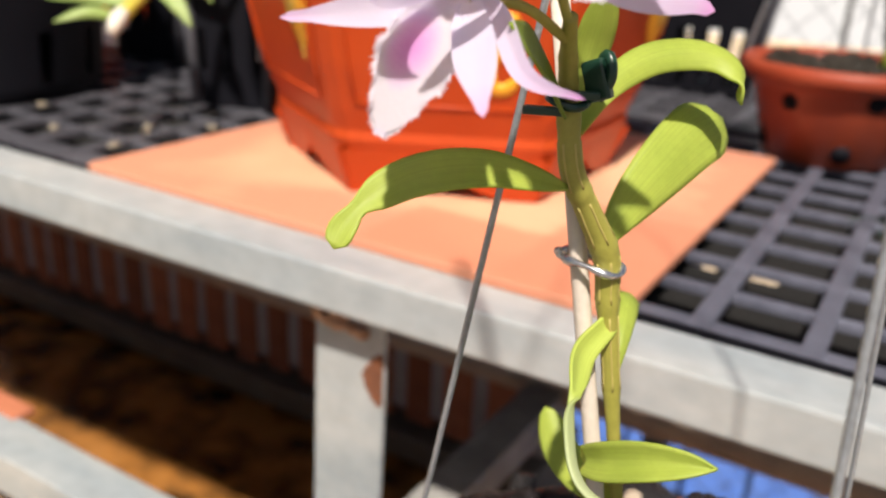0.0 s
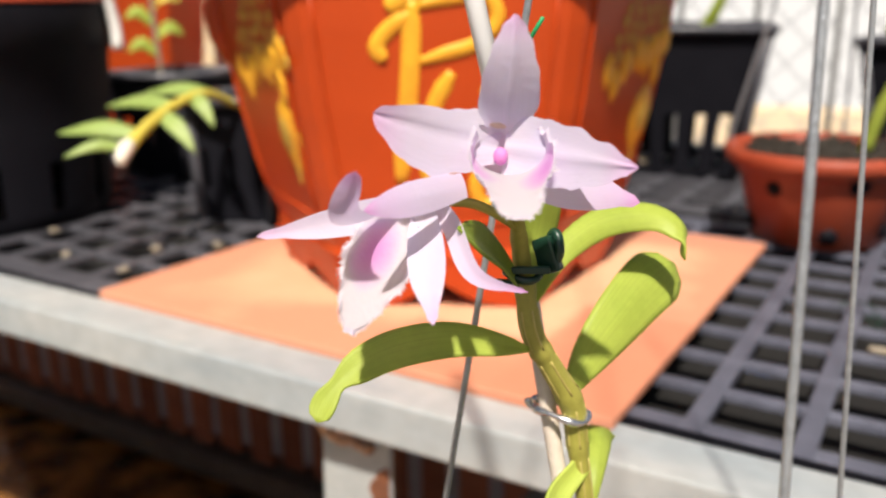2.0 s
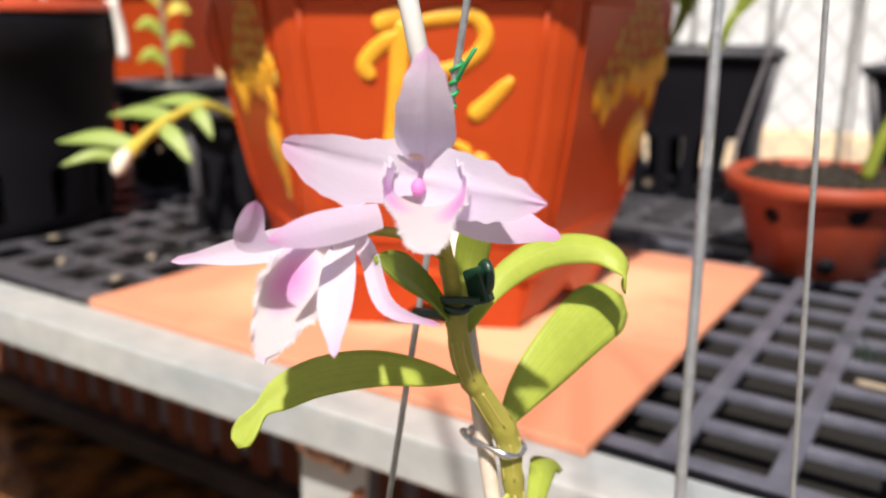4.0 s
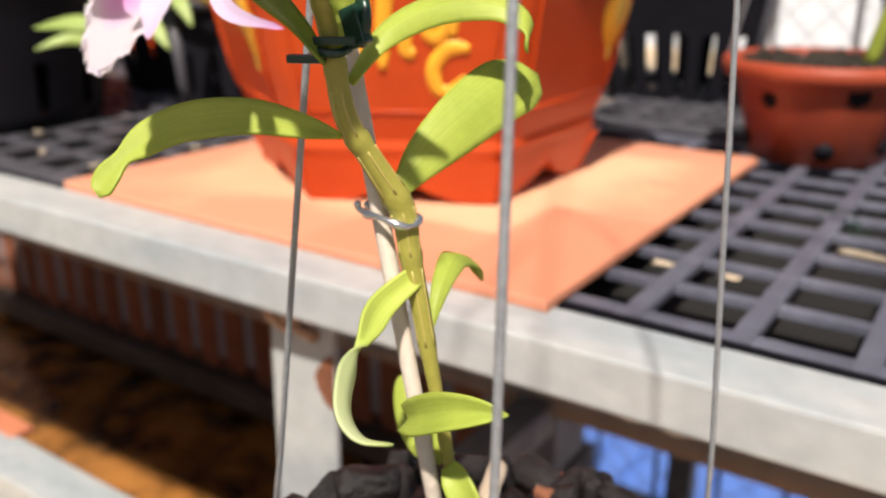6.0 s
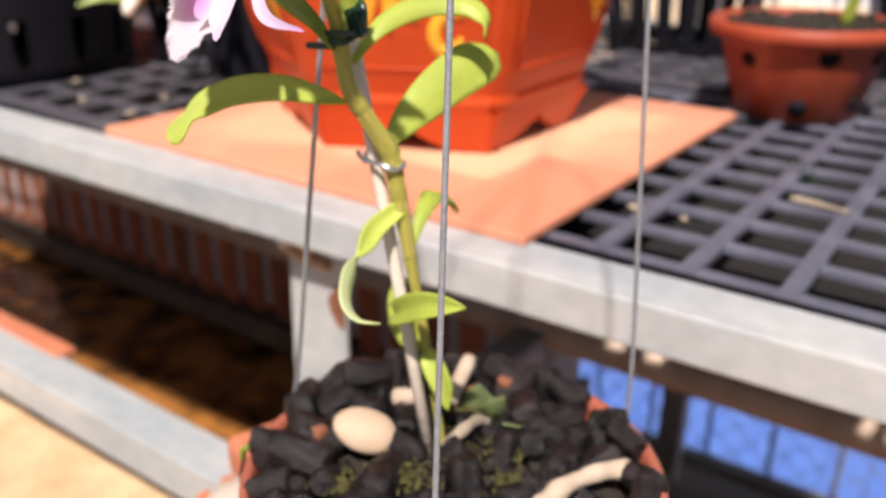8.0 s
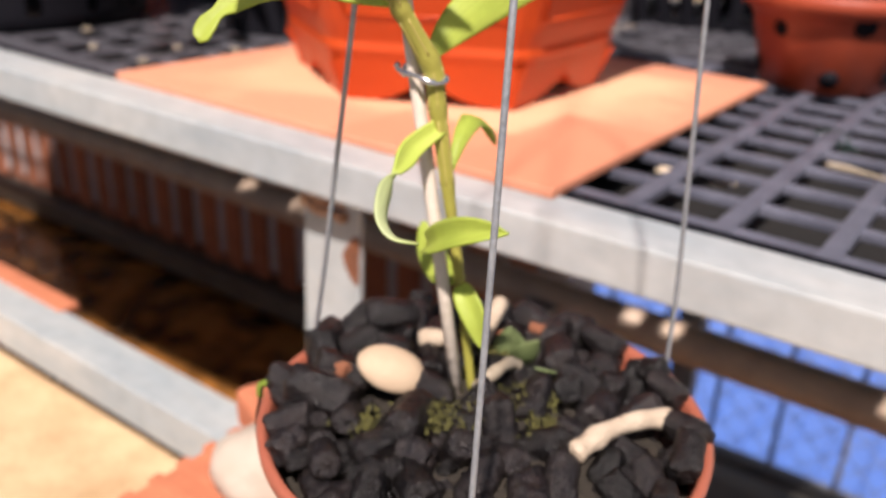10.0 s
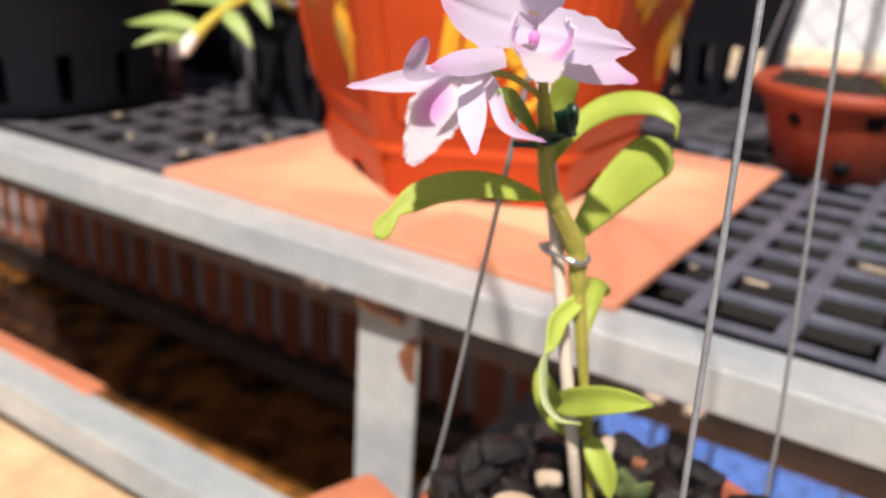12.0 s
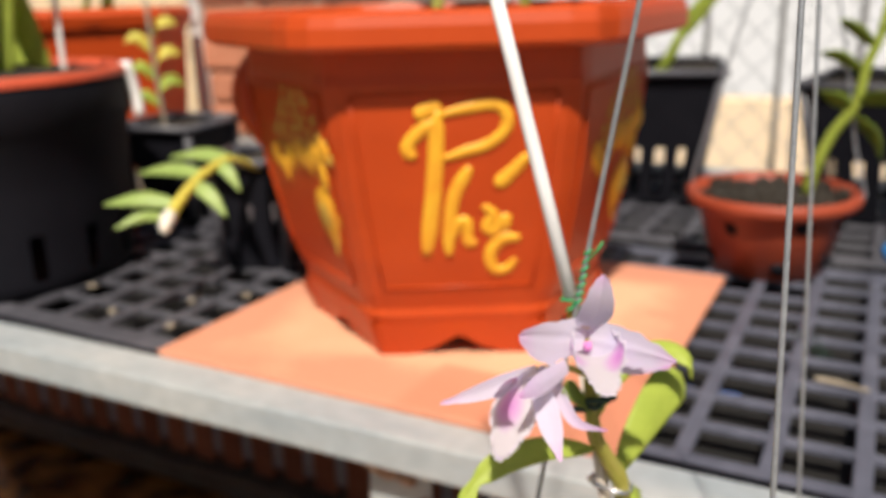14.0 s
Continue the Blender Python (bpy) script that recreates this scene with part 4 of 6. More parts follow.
# slots low in the side, cut through the wall
cut = []
for f in shell.faces:
    c = f.calc_center_median()
    if 0.03 < c.z < 0.05 and int((math.atan2(c.y, c.x) % (2 * math.pi)) / (2 * math.pi / 60)) % 4 == 0:
        cut.append(f)
bmesh.ops.delete(shell, geom=cut, context="FACES")
part_at(tall, "body", shell, BLACK_POT)
part_at(tall, "lining", lathe(bmesh.new(), [(0.163, 0.212), (0.164, 0.219), (0.160, 0.222), (0.153, 0.221), (0.150, 0.20)], 64), RIM_RED, "red rim on the pot")
part_at(tall, "soil", lathe(bmesh.new(), [(0.150, 0.212), (0.08, 0.224), (0.001, 0.228)], 32), SOIL)
tall_clip = bmesh.new()
tube(tall_clip, spline([(0.132, 0.095, 0.225), (0.137, 0.100, 0.19), (0.141, 0.098, 0.165)], 8), 0.006, 8)
part_at(tall, "clip", tall_clip, WHITE_PAINT, "white plastic clip on the rim")

# second orange pot further back
def plain_hex_pot(at, label):
    o = thing("flower_pot", at, label, "flower pot")
    b = bmesh.new()
    lathe(b, [(0.001, 0.02), (0.185, 0.02), (0.205, 0.245), (0.215, 0.25), (0.22, 0.27), (0.21, 0.28), (0.195, 0.28), (0.18, 0.24)], 6)
    part_at(o, "body", b, POT_RED, smooth=False)
    for k in range(6):
        a = 2 * math.pi * k / 6
        c = Vector((math.cos(a), math.sin(a), 0)) * 0.112
        part_at(o, "foot", boxed((c.x - 0.022, c.y - 0.022, 0), (c.x + 0.022, c.y + 0.022, 0.022), 0.004), POT_RED)
    part_at(o, "soil", lathe(bmesh.new(), [(0.19, 0.255), (0.1, 0.27), (0.001, 0.275)], 24), SOIL)
    return o
plain_hex_pot((-1.195, 0.620, top_z(-1.195, 0.62)), "large orange-red pot standing further back on the grid")

# ---------------------------------------------------------------- plants in those pots
def plant(name, at, label, category="plant"):
    return thing(name, at, label, category)
def add_leaf(o, pts, width, side, material, fold=0.2, n=10, base=0.3, peak=0.45, name="leaf", across=4):
    b = blade(pts, leafy(width, base, peak), side, fold, n, across)
    ob = part(name, b, material, o, smooth=True)
    md = ob.modifiers.new("thickness", "SOLIDIFY")
    md.thickness, md.offset = 0.0009, 0
    return ob

# drooping yellow-green keiki
yp = plant("orchid_seedling", (-0.470, 0.235, 0.868), "drooping yellow-stemmed orchid shoot with pale green leaves", "orchid")
YS = [(-0.470, 0.235, 0.868), (-0.470, 0.185, 0.888), (-0.467, 0.140, 0.880), (-0.461, 0.105, 0.867), (-0.455, 0.078, 0.852)]
part("stem", tube(bmesh.new(), spline(YS, 16), [0.0035 + 0.0025 * i / 16 for i in range(17)], 8), STEM_FAR, yp, "yellow stem", smooth=True)
part("sheath", tube(bmesh.new(), spline([(-0.457, 0.084, 0.857), (-0.454, 0.074, 0.850), (-0.452, 0.068, 0.842)], 6), [0.006, 0.0065, 0.007, 0.0065, 0.006, 0.005, 0.003], 8), WHITE_SHEATH, yp, "whitish growing tip", smooth=True)
for s0, tip, w in ((0.22, (-0.554, 0.185, 0.885), 0.012), (0.48, (-0.551, 0.137, 0.877), 0.012), (0.84, (-0.524, 0.065, 0.863), 0.012), (0.98, (-0.484, 0.040, 0.850), 0.007), (0.35, (-0.440, 0.163, 0.861), 0.010), (0.62, (-0.426, 0.125, 0.845), 0.011)):
    b0 = spline(YS, 40)[int(s0 * 40)]
    t0 = Vector(tip)
    mid = (b0 + t0) / 2 + Vector((0, 0, 0.006))
    add_leaf(yp, [b0, mid, t0], w * 0.68, (0.2, 0.75, 0.62), LEAF_PALE, base=0.5, peak=0.4)

# small seedling in the pot behind
sd = plant("orchid_seedling", (-0.735, 0.405, 0.870), "small upright orchid seedling with oval yellow-green leaves", "orchid")
part("stem", tube(bmesh.new(), spline([(-0.778, 0.405, 0.868), (-0.780, 0.402, 0.95), (-0.780, 0.400, 1.05)], 10), 0.003, 6), DRY, sd, smooth=True)
for i in range(6):
    z = 0.905 + i * 0.018
    sg = 1 if i % 2 else -1
    b0 = Vector((-0.780, 0.402, z))
    t0 = b0 + Vector((sg * 0.024, 0.027 * sg, 0.004 + 0.003 * i))
    add_leaf(sd, [b0, (b0 + t0) / 2 + Vector((0, 0, 0.014)), t0], 0.0080, (0.3, 0.5, 0.8), LEAF if i < 3 else STEM_FAR)

# strap-leaved plant in the tall pot
st = plant("orchid", (-0.79, 0.105, 0.972), "clump of upright bright green strap leaves", "orchid")
r = random.Random(8)
for i in range(24):
    a = r.uniform(0, 6.3)
    b0 = Vector((-0.74 + r.uniform(-0.10, 0.07), 0.11 + r.uniform(-0.09, 0.06), 0.970))
    d = Vector((math.cos(a), math.sin(a), 0)) * r.uniform(0.03, 0.10)
    add_leaf(st, [b0, b0 + d * 0.4 + Vector((0, 0, 0.10)), b0 + d + Vector((0.03, 0, r.uniform(0.17, 0.25)))], 0.015, (0.80, 0.60, 0.0), LEAF if i % 3 else LEAF_PALE, base=0.7)
part("cane", tube(bmesh.new(), [(-0.665, 0.16, 0.970), (-0.672, 0.17, 1.12)], 0.003, 6), WHITE_PAINT, st, "thin pale stake")

# plants in the black pots and the red bowl to the back
def tall_plant(at, h, seed, label, n=9, lean=(0.05, 0.0)):
    o = plant("orchid", at, label, "orchid")
    r = random.Random(seed)
    at = Vector(at)
    for c in range(3):
        base = at + Vector((r.uniform(-0.04, 0.04), r.uniform(-0.04, 0.04), 0))
        top = base + Vector((lean[0] + r.uniform(-0.05, 0.05), lean[1] + r.uniform(-0.04, 0.04), h * r.uniform(0.8, 1.1)))
        mid = (base + top) / 2 + Vector((r.uniform(-0.02, 0.02), 0, 0))
        part("cane", tube(bmesh.new(), spline([base, mid, top], 10), 0.0055, 8), CANE, o, smooth=True)
        pts = spline([base, mid, top], n)
        for i in range(2, n + 1):
            a = i * 2.4 + c
            d = Vector((math.cos(a), math.sin(a), 0.35)) * r.uniform(0.06, 0.09)
            add_leaf(o, [pts[i], pts[i] + d * 0.5 + Vector((0, 0, 0.015)), pts[i] + d], r.uniform(0.008, 0.013), (-d.y, d.x, 0.01), LEAF if r.random() < 0.6 else LEAF_DARK)
    return o
tall_plant((-0.215, 0.800, 0.930), 0.24, 21, "green orchid canes in the black nursery pot", lean=(0.06, 0.0))
tall_plant((0.150, 0.800, 0.920), 0.22, 22, "leafy green orchid in the black nursery pot", lean=(0.0, 0.0))
o = plant("orchid", (0.066, 0.472, 0.828), "leaning yellow-green orchid cane with dark green leaves", "orchid")
part("cane", tube(bmesh.new(), spline([(0.060, 0.474, 0.830), (0.069, 0.470, 0.868), (0.0814, 0.470, 0.899), (0.0985, 0.468, 0.927), (0.1044, 0.466, 0.965), (0.1133, 0.465, 0.993), (0.118, 0.464, 1.03)], 24), [0.0062 - 0.0022 * i / 24 for i in range(25)], 8), LEAF, o, "bright green cane", smooth=True)
for pts, w in (([(0.0945, 0.465, 0.923), (0.0814, 0.458, 0.931), (0.0655, 0.450, 0.941)], 0.010), ([(0.100, 0.466, 0.930), (0.122, 0.458, 0.935), (0.150, 0.450, 0.930)], 0.009), ([(0.098, 0.466, 0.915), (0.119, 0.455, 0.8985), (0.126, 0.448, 0.876)], 0.009), ([(0.110, 0.465, 0.982), (0.0916, 0.458, 0.999), (0.0760, 0.452, 1.010)], 0.008), ([(0.103, 0.466, 0.957), (0.0797, 0.456, 0.973), (0.062, 0.450, 0.978)], 0.008), ([(0.113, 0.465, 0.995), (0.138, 0.460, 1.012), (0.160, 0.455, 1.012)], 0.008)):
    add_leaf(o, pts, w, (0.3, -0.6, 0.7), LEAF_DARK, n=14, across=6)
for pts in ([(0.111, 0.466, 0.828), (0.1156, 0.470, 0.836), (0.1036, 0.470, 0.878), (0.0902, 0.470, 0.949), (0.0739, 0.470, 1.027), (0.045, 0.472, 1.16)], [(-0.053, 0.470, 0.830), (-0.058, 0.470, 0.836), (-0.044, 0.470, 0.90), (-0.026, 0.470, 0.970), (-0.010, 0.471, 1.03), (0.028, 0.472, 1.16)], [(0.033, 0.552, 0.830), (0.033, 0.558, 0.836), (0.034, 0.545, 0.90), (0.034, 0.528, 0.970), (0.035, 0.512, 1.03), (0.036, 0.480, 1.16)]):
    part("wire", tube(bmesh.new(), spline(pts, 30), 0.0015, 8), WIRE, bowl, "loose grey hanging wire", smooth=True)
# broad leaf standing out of the black pot
o = plant("orchid", (-0.165, 0.780, 0.925), "single broad yellow-green orchid shoot", "orchid")
part("cane", tube(bmesh.new(), spline([(-0.172, 0.775, 0.920), (-0.153, 0.765, 0.952), (-0.140, 0.762, 0.980)], 10), [0.009 - 0.003 * i / 10 for i in range(11)], 8), LEAF, o, "thick green cane", smooth=True)
add_leaf(o, [(-0.143, 0.762, 0.972), (-0.128, 0.755, 0.996), (-0.103, 0.745, 1.025), (-0.070, 0.735, 1.045)], 0.013, (0.6, -0.3, -0.7), LEAF, n=16, across=6)
# green cane in the big pot
tall_plant((-0.20, 0.20, 1.016), 0.25, 23, "green orchid canes growing in the large pot", lean=(0.0, 0.04))
tall_plant((-1.14, 0.60, 1.018), 0.25, 24, "green orchid canes in the pot further back")

# loose bits on the grid
b = lathe(bmesh.new(), [(0.001, 0.0), (0.034, 0), (0.036, 0.004), (0.034, 0.012), (0.028, 0.012), (0.001, 0.008)], 36)
o = single("plastic_saucer", b, BLUE_PLASTIC, "round bright blue plastic saucer lying on the grid", "saucer", smooth=True)
o.matrix_basis = pose(0.175, 0.570, top_z(0.175, 0.57))
b = lathe(bmesh.new(), [(0.001, 0), (0.05, 0), (0.062, 0.075), (0.068, 0.078), (0.068, 0.088), (0.06, 0.088), (0.05, 0.01), (0.001, 0.01)], 44)
o = single("flower_pot", b, PINK, "small pinkish-red pot beside the clay bowl", "flower pot", smooth=True)
o.matrix_basis = pose(0.232, 0.545, top_z(0.232, 0.545))
for (xa, ya), (xb, yb), rad, m, label in (((0.098, 0.182), (0.136, 0.176), 0.0026, DRY, "short dull tan twig lying on a grid bar"),):
    b = tube(bmesh.new(), spline([(xa, ya, top_z(xa, ya) + rad * 0.8), ((xa + xb) / 2, (ya + yb) / 2 + 0.0015, top_z((xa + xb) / 2, ya) + rad * 0.8), (xb, yb, top_z(xb, yb) + rad * 0.8)], 10), [rad * (0.75 + 0.25 * math.sin(0.4 + i * 0.5)) for i in range(11)], 8)
    single("twig", b, m, label, "twig", "twigs on the grid", smooth=True)
tz = top_z(0.09, 0.25) + 0.001
b = tube(bmesh.new(), spline([(0.070, 0.262, tz), (0.082, 0.266, tz + 0.004), (0.093, 0.255, tz + 0.006), (0.100, 0.240, tz + 0.003), (0.099, 0.228, tz), (0.092, 0.246, tz + 0.002), (0.108, 0.236, tz)], 30), 0.0007, 6)
single("plastic_thread", b, GREEN_PLASTIC, "thin green plastic thread curled on the grid", "thread", smooth=True)
r = random.Random(12)
for i in range(5):
    b = bmesh.new()
    bmesh.ops.create_icosphere(b, subdivisions=2, radius=1)
    for v in b.verts:
        k = 1 + 0.4 * noise.noise(v.co * 2 + Vector((i, 0, 0)))
        v.co = Vector((v.co.x * 0.0052 * k, v.co.y * 0.0036 * k, v.co.z * 0.0025))
    o = single("bark_chip", b, DRY, "dry pale chip lying on the black grid", "debris", "chips on the grid")
    x, y = (-0.44, -0.47, -0.52, -0.60, -0.43, -0.39, -0.36, 0.06, 0.12, -0.56)[i], (0.05, 0.11, 0.055, 0.10, 0.145, 0.22, 0.17, 0.155, 0.125, 0.17)[i]
    o.matrix_basis = pose(x, y, top_z(x, y) + 0.0025, 0, 0, r.uniform(0, 180))

# ---------------------------------------------------------------- the hanging pot
HC, RIM = Vector((0.073, -0.189, 0)), 0.748
W1 = [Vector((-0.004, -0.191, 0.750)), Vector((0.042, -0.197, 1.000))]
W2 = [Vector((0.112, -0.257, 0.750)), Vector((0.102, -0.232, 1.000))]
W3 = [Vector((0.112, -0.119, 0.750)), Vector((0.099, -0.121, 1.000))]
MEET = Vector((0.089, -0.195, 1.30))
hang = thing("hanging_pot", (HC.x, HC.y, RIM - 0.115), "brown-red plastic pot of charcoal hanging on three wires", "hanging pot")
part("body", lathe(bmesh.new(), [(0.002, RIM - 0.112), (0.052, RIM - 0.114), (0.056, RIM - 0.110), (0.0715, RIM - 0.012), (0.0745, RIM - 0.008), (0.0765, RIM - 0.004), (0.0768, RIM), (0.0745, RIM + 0.0012), (0.0728, RIM - 0.002), (0.0705, RIM - 0.02), (0.056, RIM - 0.10), (0.002, RIM - 0.102)], 96, (HC.x, HC.y, 0)), HANG_RED, hang, smooth=True)
part("potting_mix", lathe(bmesh.new(), [(0.0715, RIM - 0.016), (0.060, RIM - 0.009), (0.04, RIM - 0.004), (0.018, RIM - 0.001), (0.001, RIM)], 48, (HC.x, HC.y, 0), wobble=lambda a, z: 1), SOIL, hang, "dark mix under the charcoal")
for w, rad in ((W1, 0.00092), (W2, 0.00088), (W3, 0.00085)):
    d = (w[1] - w[0]) / 0.25
    low = w[0] + d * (RIM - 0.006 - w[0].z)
    rim_pt = HC + (low - HC).xy.to_3d().normalized() * 0.0785 + Vector((0, 0, RIM - 0.006))
    b = bmesh.new()
    hookend = HC + (low - HC).xy.to_3d().normalized() * 0.071 + Vector((0, 0, RIM - 0.010))
    pts = [hookend, rim_pt + Vector((0, 0, -0.003)), rim_pt + Vector((0, 0, 0.004)), w[0] + d * 0.03]
    pts += [w[0] + d * (z - w[0].z) for z in (0.82, 0.90, 1.0, 1.12)]
    top = pts[-1]
    pts += [top.lerp(MEET, 0.5), MEET]
    tube(b, spline(pts, 60), rad, 8)
    part("wire", b, WIRE, hang, "thin galvanised hanging wire", smooth=True)
b = bmesh.new()
tube(b, spline([MEET, MEET.lerp(HOOK, 0.5), HOOK + Vector((0, 0, -0.035)), HOOK + Vector((0, 0.004, 0.0)), HOOK + Vector((0, 0.018, 0.025)), HOOK + Vector((0, 0.014, 0.048)), HOOK + Vector((0, -0.006, 0.052)), HOOK + Vector((0, -0.017, 0.036))], 24), 0.002, 8)
part("hook", b, WIRE, hang, "bent wire hook", smooth=True)
# writing on the side, kept as plain bars
for i, (a, z, w, h) in enumerate(((-163.5, 0.730, 0.0012, 0.010), (-161.0, 0.729, 0.0045, 0.0016), (-158.5, 0.730, 0.0013, 0.011), (-155.5, 0.727, 0.005, 0.0016), (-152.0, 0.729, 0.0014, 0.010), (-148.5, 0.727, 0.0045, 0.0015))):
    a = radians(a)
    rad = 0.056 + (z - (RIM - 0.110)) / 0.098 * 0.0155 + 0.0004
    b = boxed((-w / 2, -0.0004, -h / 2), (w / 2, 0.0004, h / 2))
    bmesh.ops.transform(b, matrix=Matrix.Translation(HC + Vector((math.cos(a) * rad, math.sin(a) * rad, z))) @ Matrix.Rotation(a + math.pi / 2, 4, "Z") @ Matrix.Rotation(radians((-14, 8, 12, -10, -8, 14)[i]), 4, "Y"), verts=b.verts)
    part("writing_bar", b, WHITE_PAINT, hang, "white pen mark")
# tag tied to the rim
ta = radians(208)
tp = HC + Vector((math.cos(ta), math.sin(ta), 0)) * 0.0785
tag = thing("plant_tag", (tp.x, tp.y, RIM - 0.05), "narrow greyish plastic tag tied to the pot rim", "plant tag")
part("strip", blade([tp + Vector((0, 0, RIM + 0.002)), tp + Vector((-0.003, -0.001, RIM - 0.012)), tp + Vector((-0.002, -0.001, RIM - 0.026)), tp + Vector((0.003, 0.002, RIM - 0.038))], lambda s: 0.0028, (math.sin(ta), -math.cos(ta), 0), 0.05, 12, 2), DRY, tag, smooth=True)
b = bmesh.new()
tube(b, spline([tp + Vector((-0.001, -0.001, RIM - 0.004)), tp + Vector((-0.001, -0.0005, RIM + 0.0005)), tp + Vector((0.003, 0.0015, RIM + 0.0018)), tp + Vector((0.006, 0.003, RIM - 0.001))], 12), 0.0012, 8)
part("tie", b, LEAF_DARK, tag, "green tie", smooth=True)

# charcoal
def lump_mesh(seed, stretch):
    r = random.Random(seed)
    b = bmesh.new()
    bmesh.ops.create_icosphere(b, subdivisions=4, radius=1)
    off = Vector((r.uniform(0, 50), r.uniform(0, 50), r.uniform(0, 50)))
    for v in b.verts:
        q = v.co.normalized()
        # blunt, short cylinder with rough skin
        m_ = max(abs(q.x) ** 7 + (q.y * q.y + q.z * q.z) ** 3.5, 1e-6) ** (-1 / 7)
        k = m_ * (0.92 + 0.13 * noise.noise(q * 1.5 + off) + 0.055 * noise.noise(q * 4.0 + off) + 0.06 * noise.noise(q * 8.0 + off) + 0.045 * noise.noise(q * 18.0 + off))
        v.co = Vector((q.x * stretch, q.y, q.z)) * k
    return b
LUMPS = []
r = random.Random(5)
for i in range(9):
    me_ob = mesh_object("charcoal_lump", lump_mesh(i, r.uniform(1.15, 1.75)), CHARCOAL, True)
    LUMPS.append(me_ob.data)
    bpy.data.objects.remove(me_ob)
KEEP = [(0.0405, -0.2005, 0.0105), (0.0595, -0.1815, 0.0065), (0.067, -0.156, 0.006), (0.0705, -0.178, 0.005), (0.1095, -0.1900, 0.002), (0.1125, -0.1790, 0.002), (0.117, -0.168, 0.002), (0.122, -0.160, 0.002), (0.127, -0.152, 0.002)]
BIG = []
def heap(count, smin, smax, spread, lift, gap, seed):
    """Lumps strewn on the sloping heap."""
    rr = random.Random(seed)
    placed, tries = [], 0
    while tries < 12000 and len(placed) < count:
        tries += 1
        size = rr.uniform(smin, smax)
        a, d = rr.uniform(0, 2 * math.pi), spread * math.sqrt(rr.random())
        x, y = HC.x - 0.003 + d * math.cos(a), HC.y + 0.003 + d * math.sin(a)
        if seed == 6 and len(placed) < len(BIG):
            x, y, size = BIG[len(placed)]
            d = math.hypot(x - HC.x, y - HC.y)
            placed.append((x, y, size))
            o = new("charcoal_lump", LUMPS[len(placed)])
            o.matrix_basis = pose(x, y, RIM + 0.002 - 0.09 * (x - HC.x), rr.uniform(-20, 20), rr.uniform(-15, 15), rr.uniform(0, 360)) @ Matrix.Diagonal((size, size, size, 1))
            tagged(o, "big rough black lump of charcoal in the hanging pot", "charcoal", "charcoal in the hanging pot")
            continue
        if any((x - kx) ** 2 + (y - ky) ** 2 < (kr + size * 0.9) ** 2 for kx, ky, kr in KEEP):
            continue
        if any((x - p[0]) ** 2 + (y - p[1]) ** 2 < (gap * (size + p[2])) ** 2 for p in placed):
            continue
        placed.append((x, y, size))
        dome = RIM - 0.010 + 0.006 * (1 - (d / 0.07) ** 2) - 0.09 * (x - HC.x)
        o = new("charcoal_lump", LUMPS[rr.randrange(9)])
        o.matrix_basis = pose(x, y, dome + lift + size * 0.5, rr.uniform(-40, 40), rr.uniform(-30, 30) if rr.random() < 0.75 else rr.uniform(50, 90), rr.uniform(0, 360)) @ Matrix.Diagonal((size, size, size, 1))
        tagged(o, "rough black lump of charcoal in the hanging pot", "charcoal", "charcoal in the hanging pot")
heap(130, 0.0048, 0.0064, 0.0650, -0.0040, 0.98, 5)
for x, y, size in ((0.013, -0.166, 0.0074), (0.059, -0.213, 0.0076), (0.028, -0.222, 0.0076), (0.077, -0.142, 0.0072)):
    BIG.append((x, y, size))
heap(150, 0.0052, 0.0070, 0.0690, 0.0034, 1.02, 6)

heap(120, 0.0024, 0.0040, 0.0690, 0.0030, 0.8, 9)

# lumps heaped against the rim on one side
rr = random.Random(44)
for i in range(8):
    a = radians(-18 + i * 16 + rr.uniform(-4, 4))
    size = rr.uniform(0.0046, 0.0062)
    o = new("charcoal_lump", LUMPS[rr.randrange(9)])
    o.matrix_basis = pose(HC.x + 0.0685 * math.cos(a), HC.y + 0.0685 * math.sin(a), RIM + 0.0015, rr.uniform(-30, 30), rr.uniform(-30, 30), rr.uniform(0, 360)) @ Matrix.Diagonal((size, size, size, 1))
    tagged(o, "rough black lump of charcoal against the pot rim", "charcoal", "charcoal in the hanging pot")

# pebble, roots, clay bits and moss among the charcoal
b = bmesh.new()
bmesh.ops.create_icosphere(b, subdivisions=4, radius=1)
for v in b.verts:
    q = v.co.copy()
    k = 1 + 0.06 * noise.noise(q * 1.3)
    v.co = Vector((q.x * 0.0126 * k, q.y * 0.0092 * k, q.z * 0.0058 * k))
o = single("pebble", b, PEBBLE, "smooth cream oval pebble lying on the charcoal", "pebble", smooth=True)
o.matrix_basis = pose(0.0405, -0.1995, 0.7570, 16, 14, 26)
b = tube(bmesh.new(), spline([(0.1088, -0.1915, 0.7480), (0.1108, -0.1850, 0.7495), (0.1135, -0.1755, 0.7505), (0.1197, -0.1630, 0.7505), (0.1270, -0.1520, 0.7480)], 24), [(0.0030 if i in (0, 24) else 0.0041) + 0.0004 * math.sin(i * 0.9) - 0.0010 * math.exp(-((i - 15) / 2.0) ** 2) - 0.0004 for i in range(25)], 14)
single("dead_root", b, ROOT, "thick bent whitish dead root on the charcoal", "root", smooth=True)
b = tube(bmesh.new(), spline([(0.0690, -0.1880, 0.754), (0.0700, -0.180, 0.7570), (0.0715, -0.171, 0.7580), (0.0725, -0.166, 0.755)], 12), [0.0026 - 0.0006 * i / 12 + 0.0003 * math.sin(i * 1.7) for i in range(13)], 10)
single("dead_root", b, DRY, "short dull brown piece of root beside the cane", "root", smooth=True)
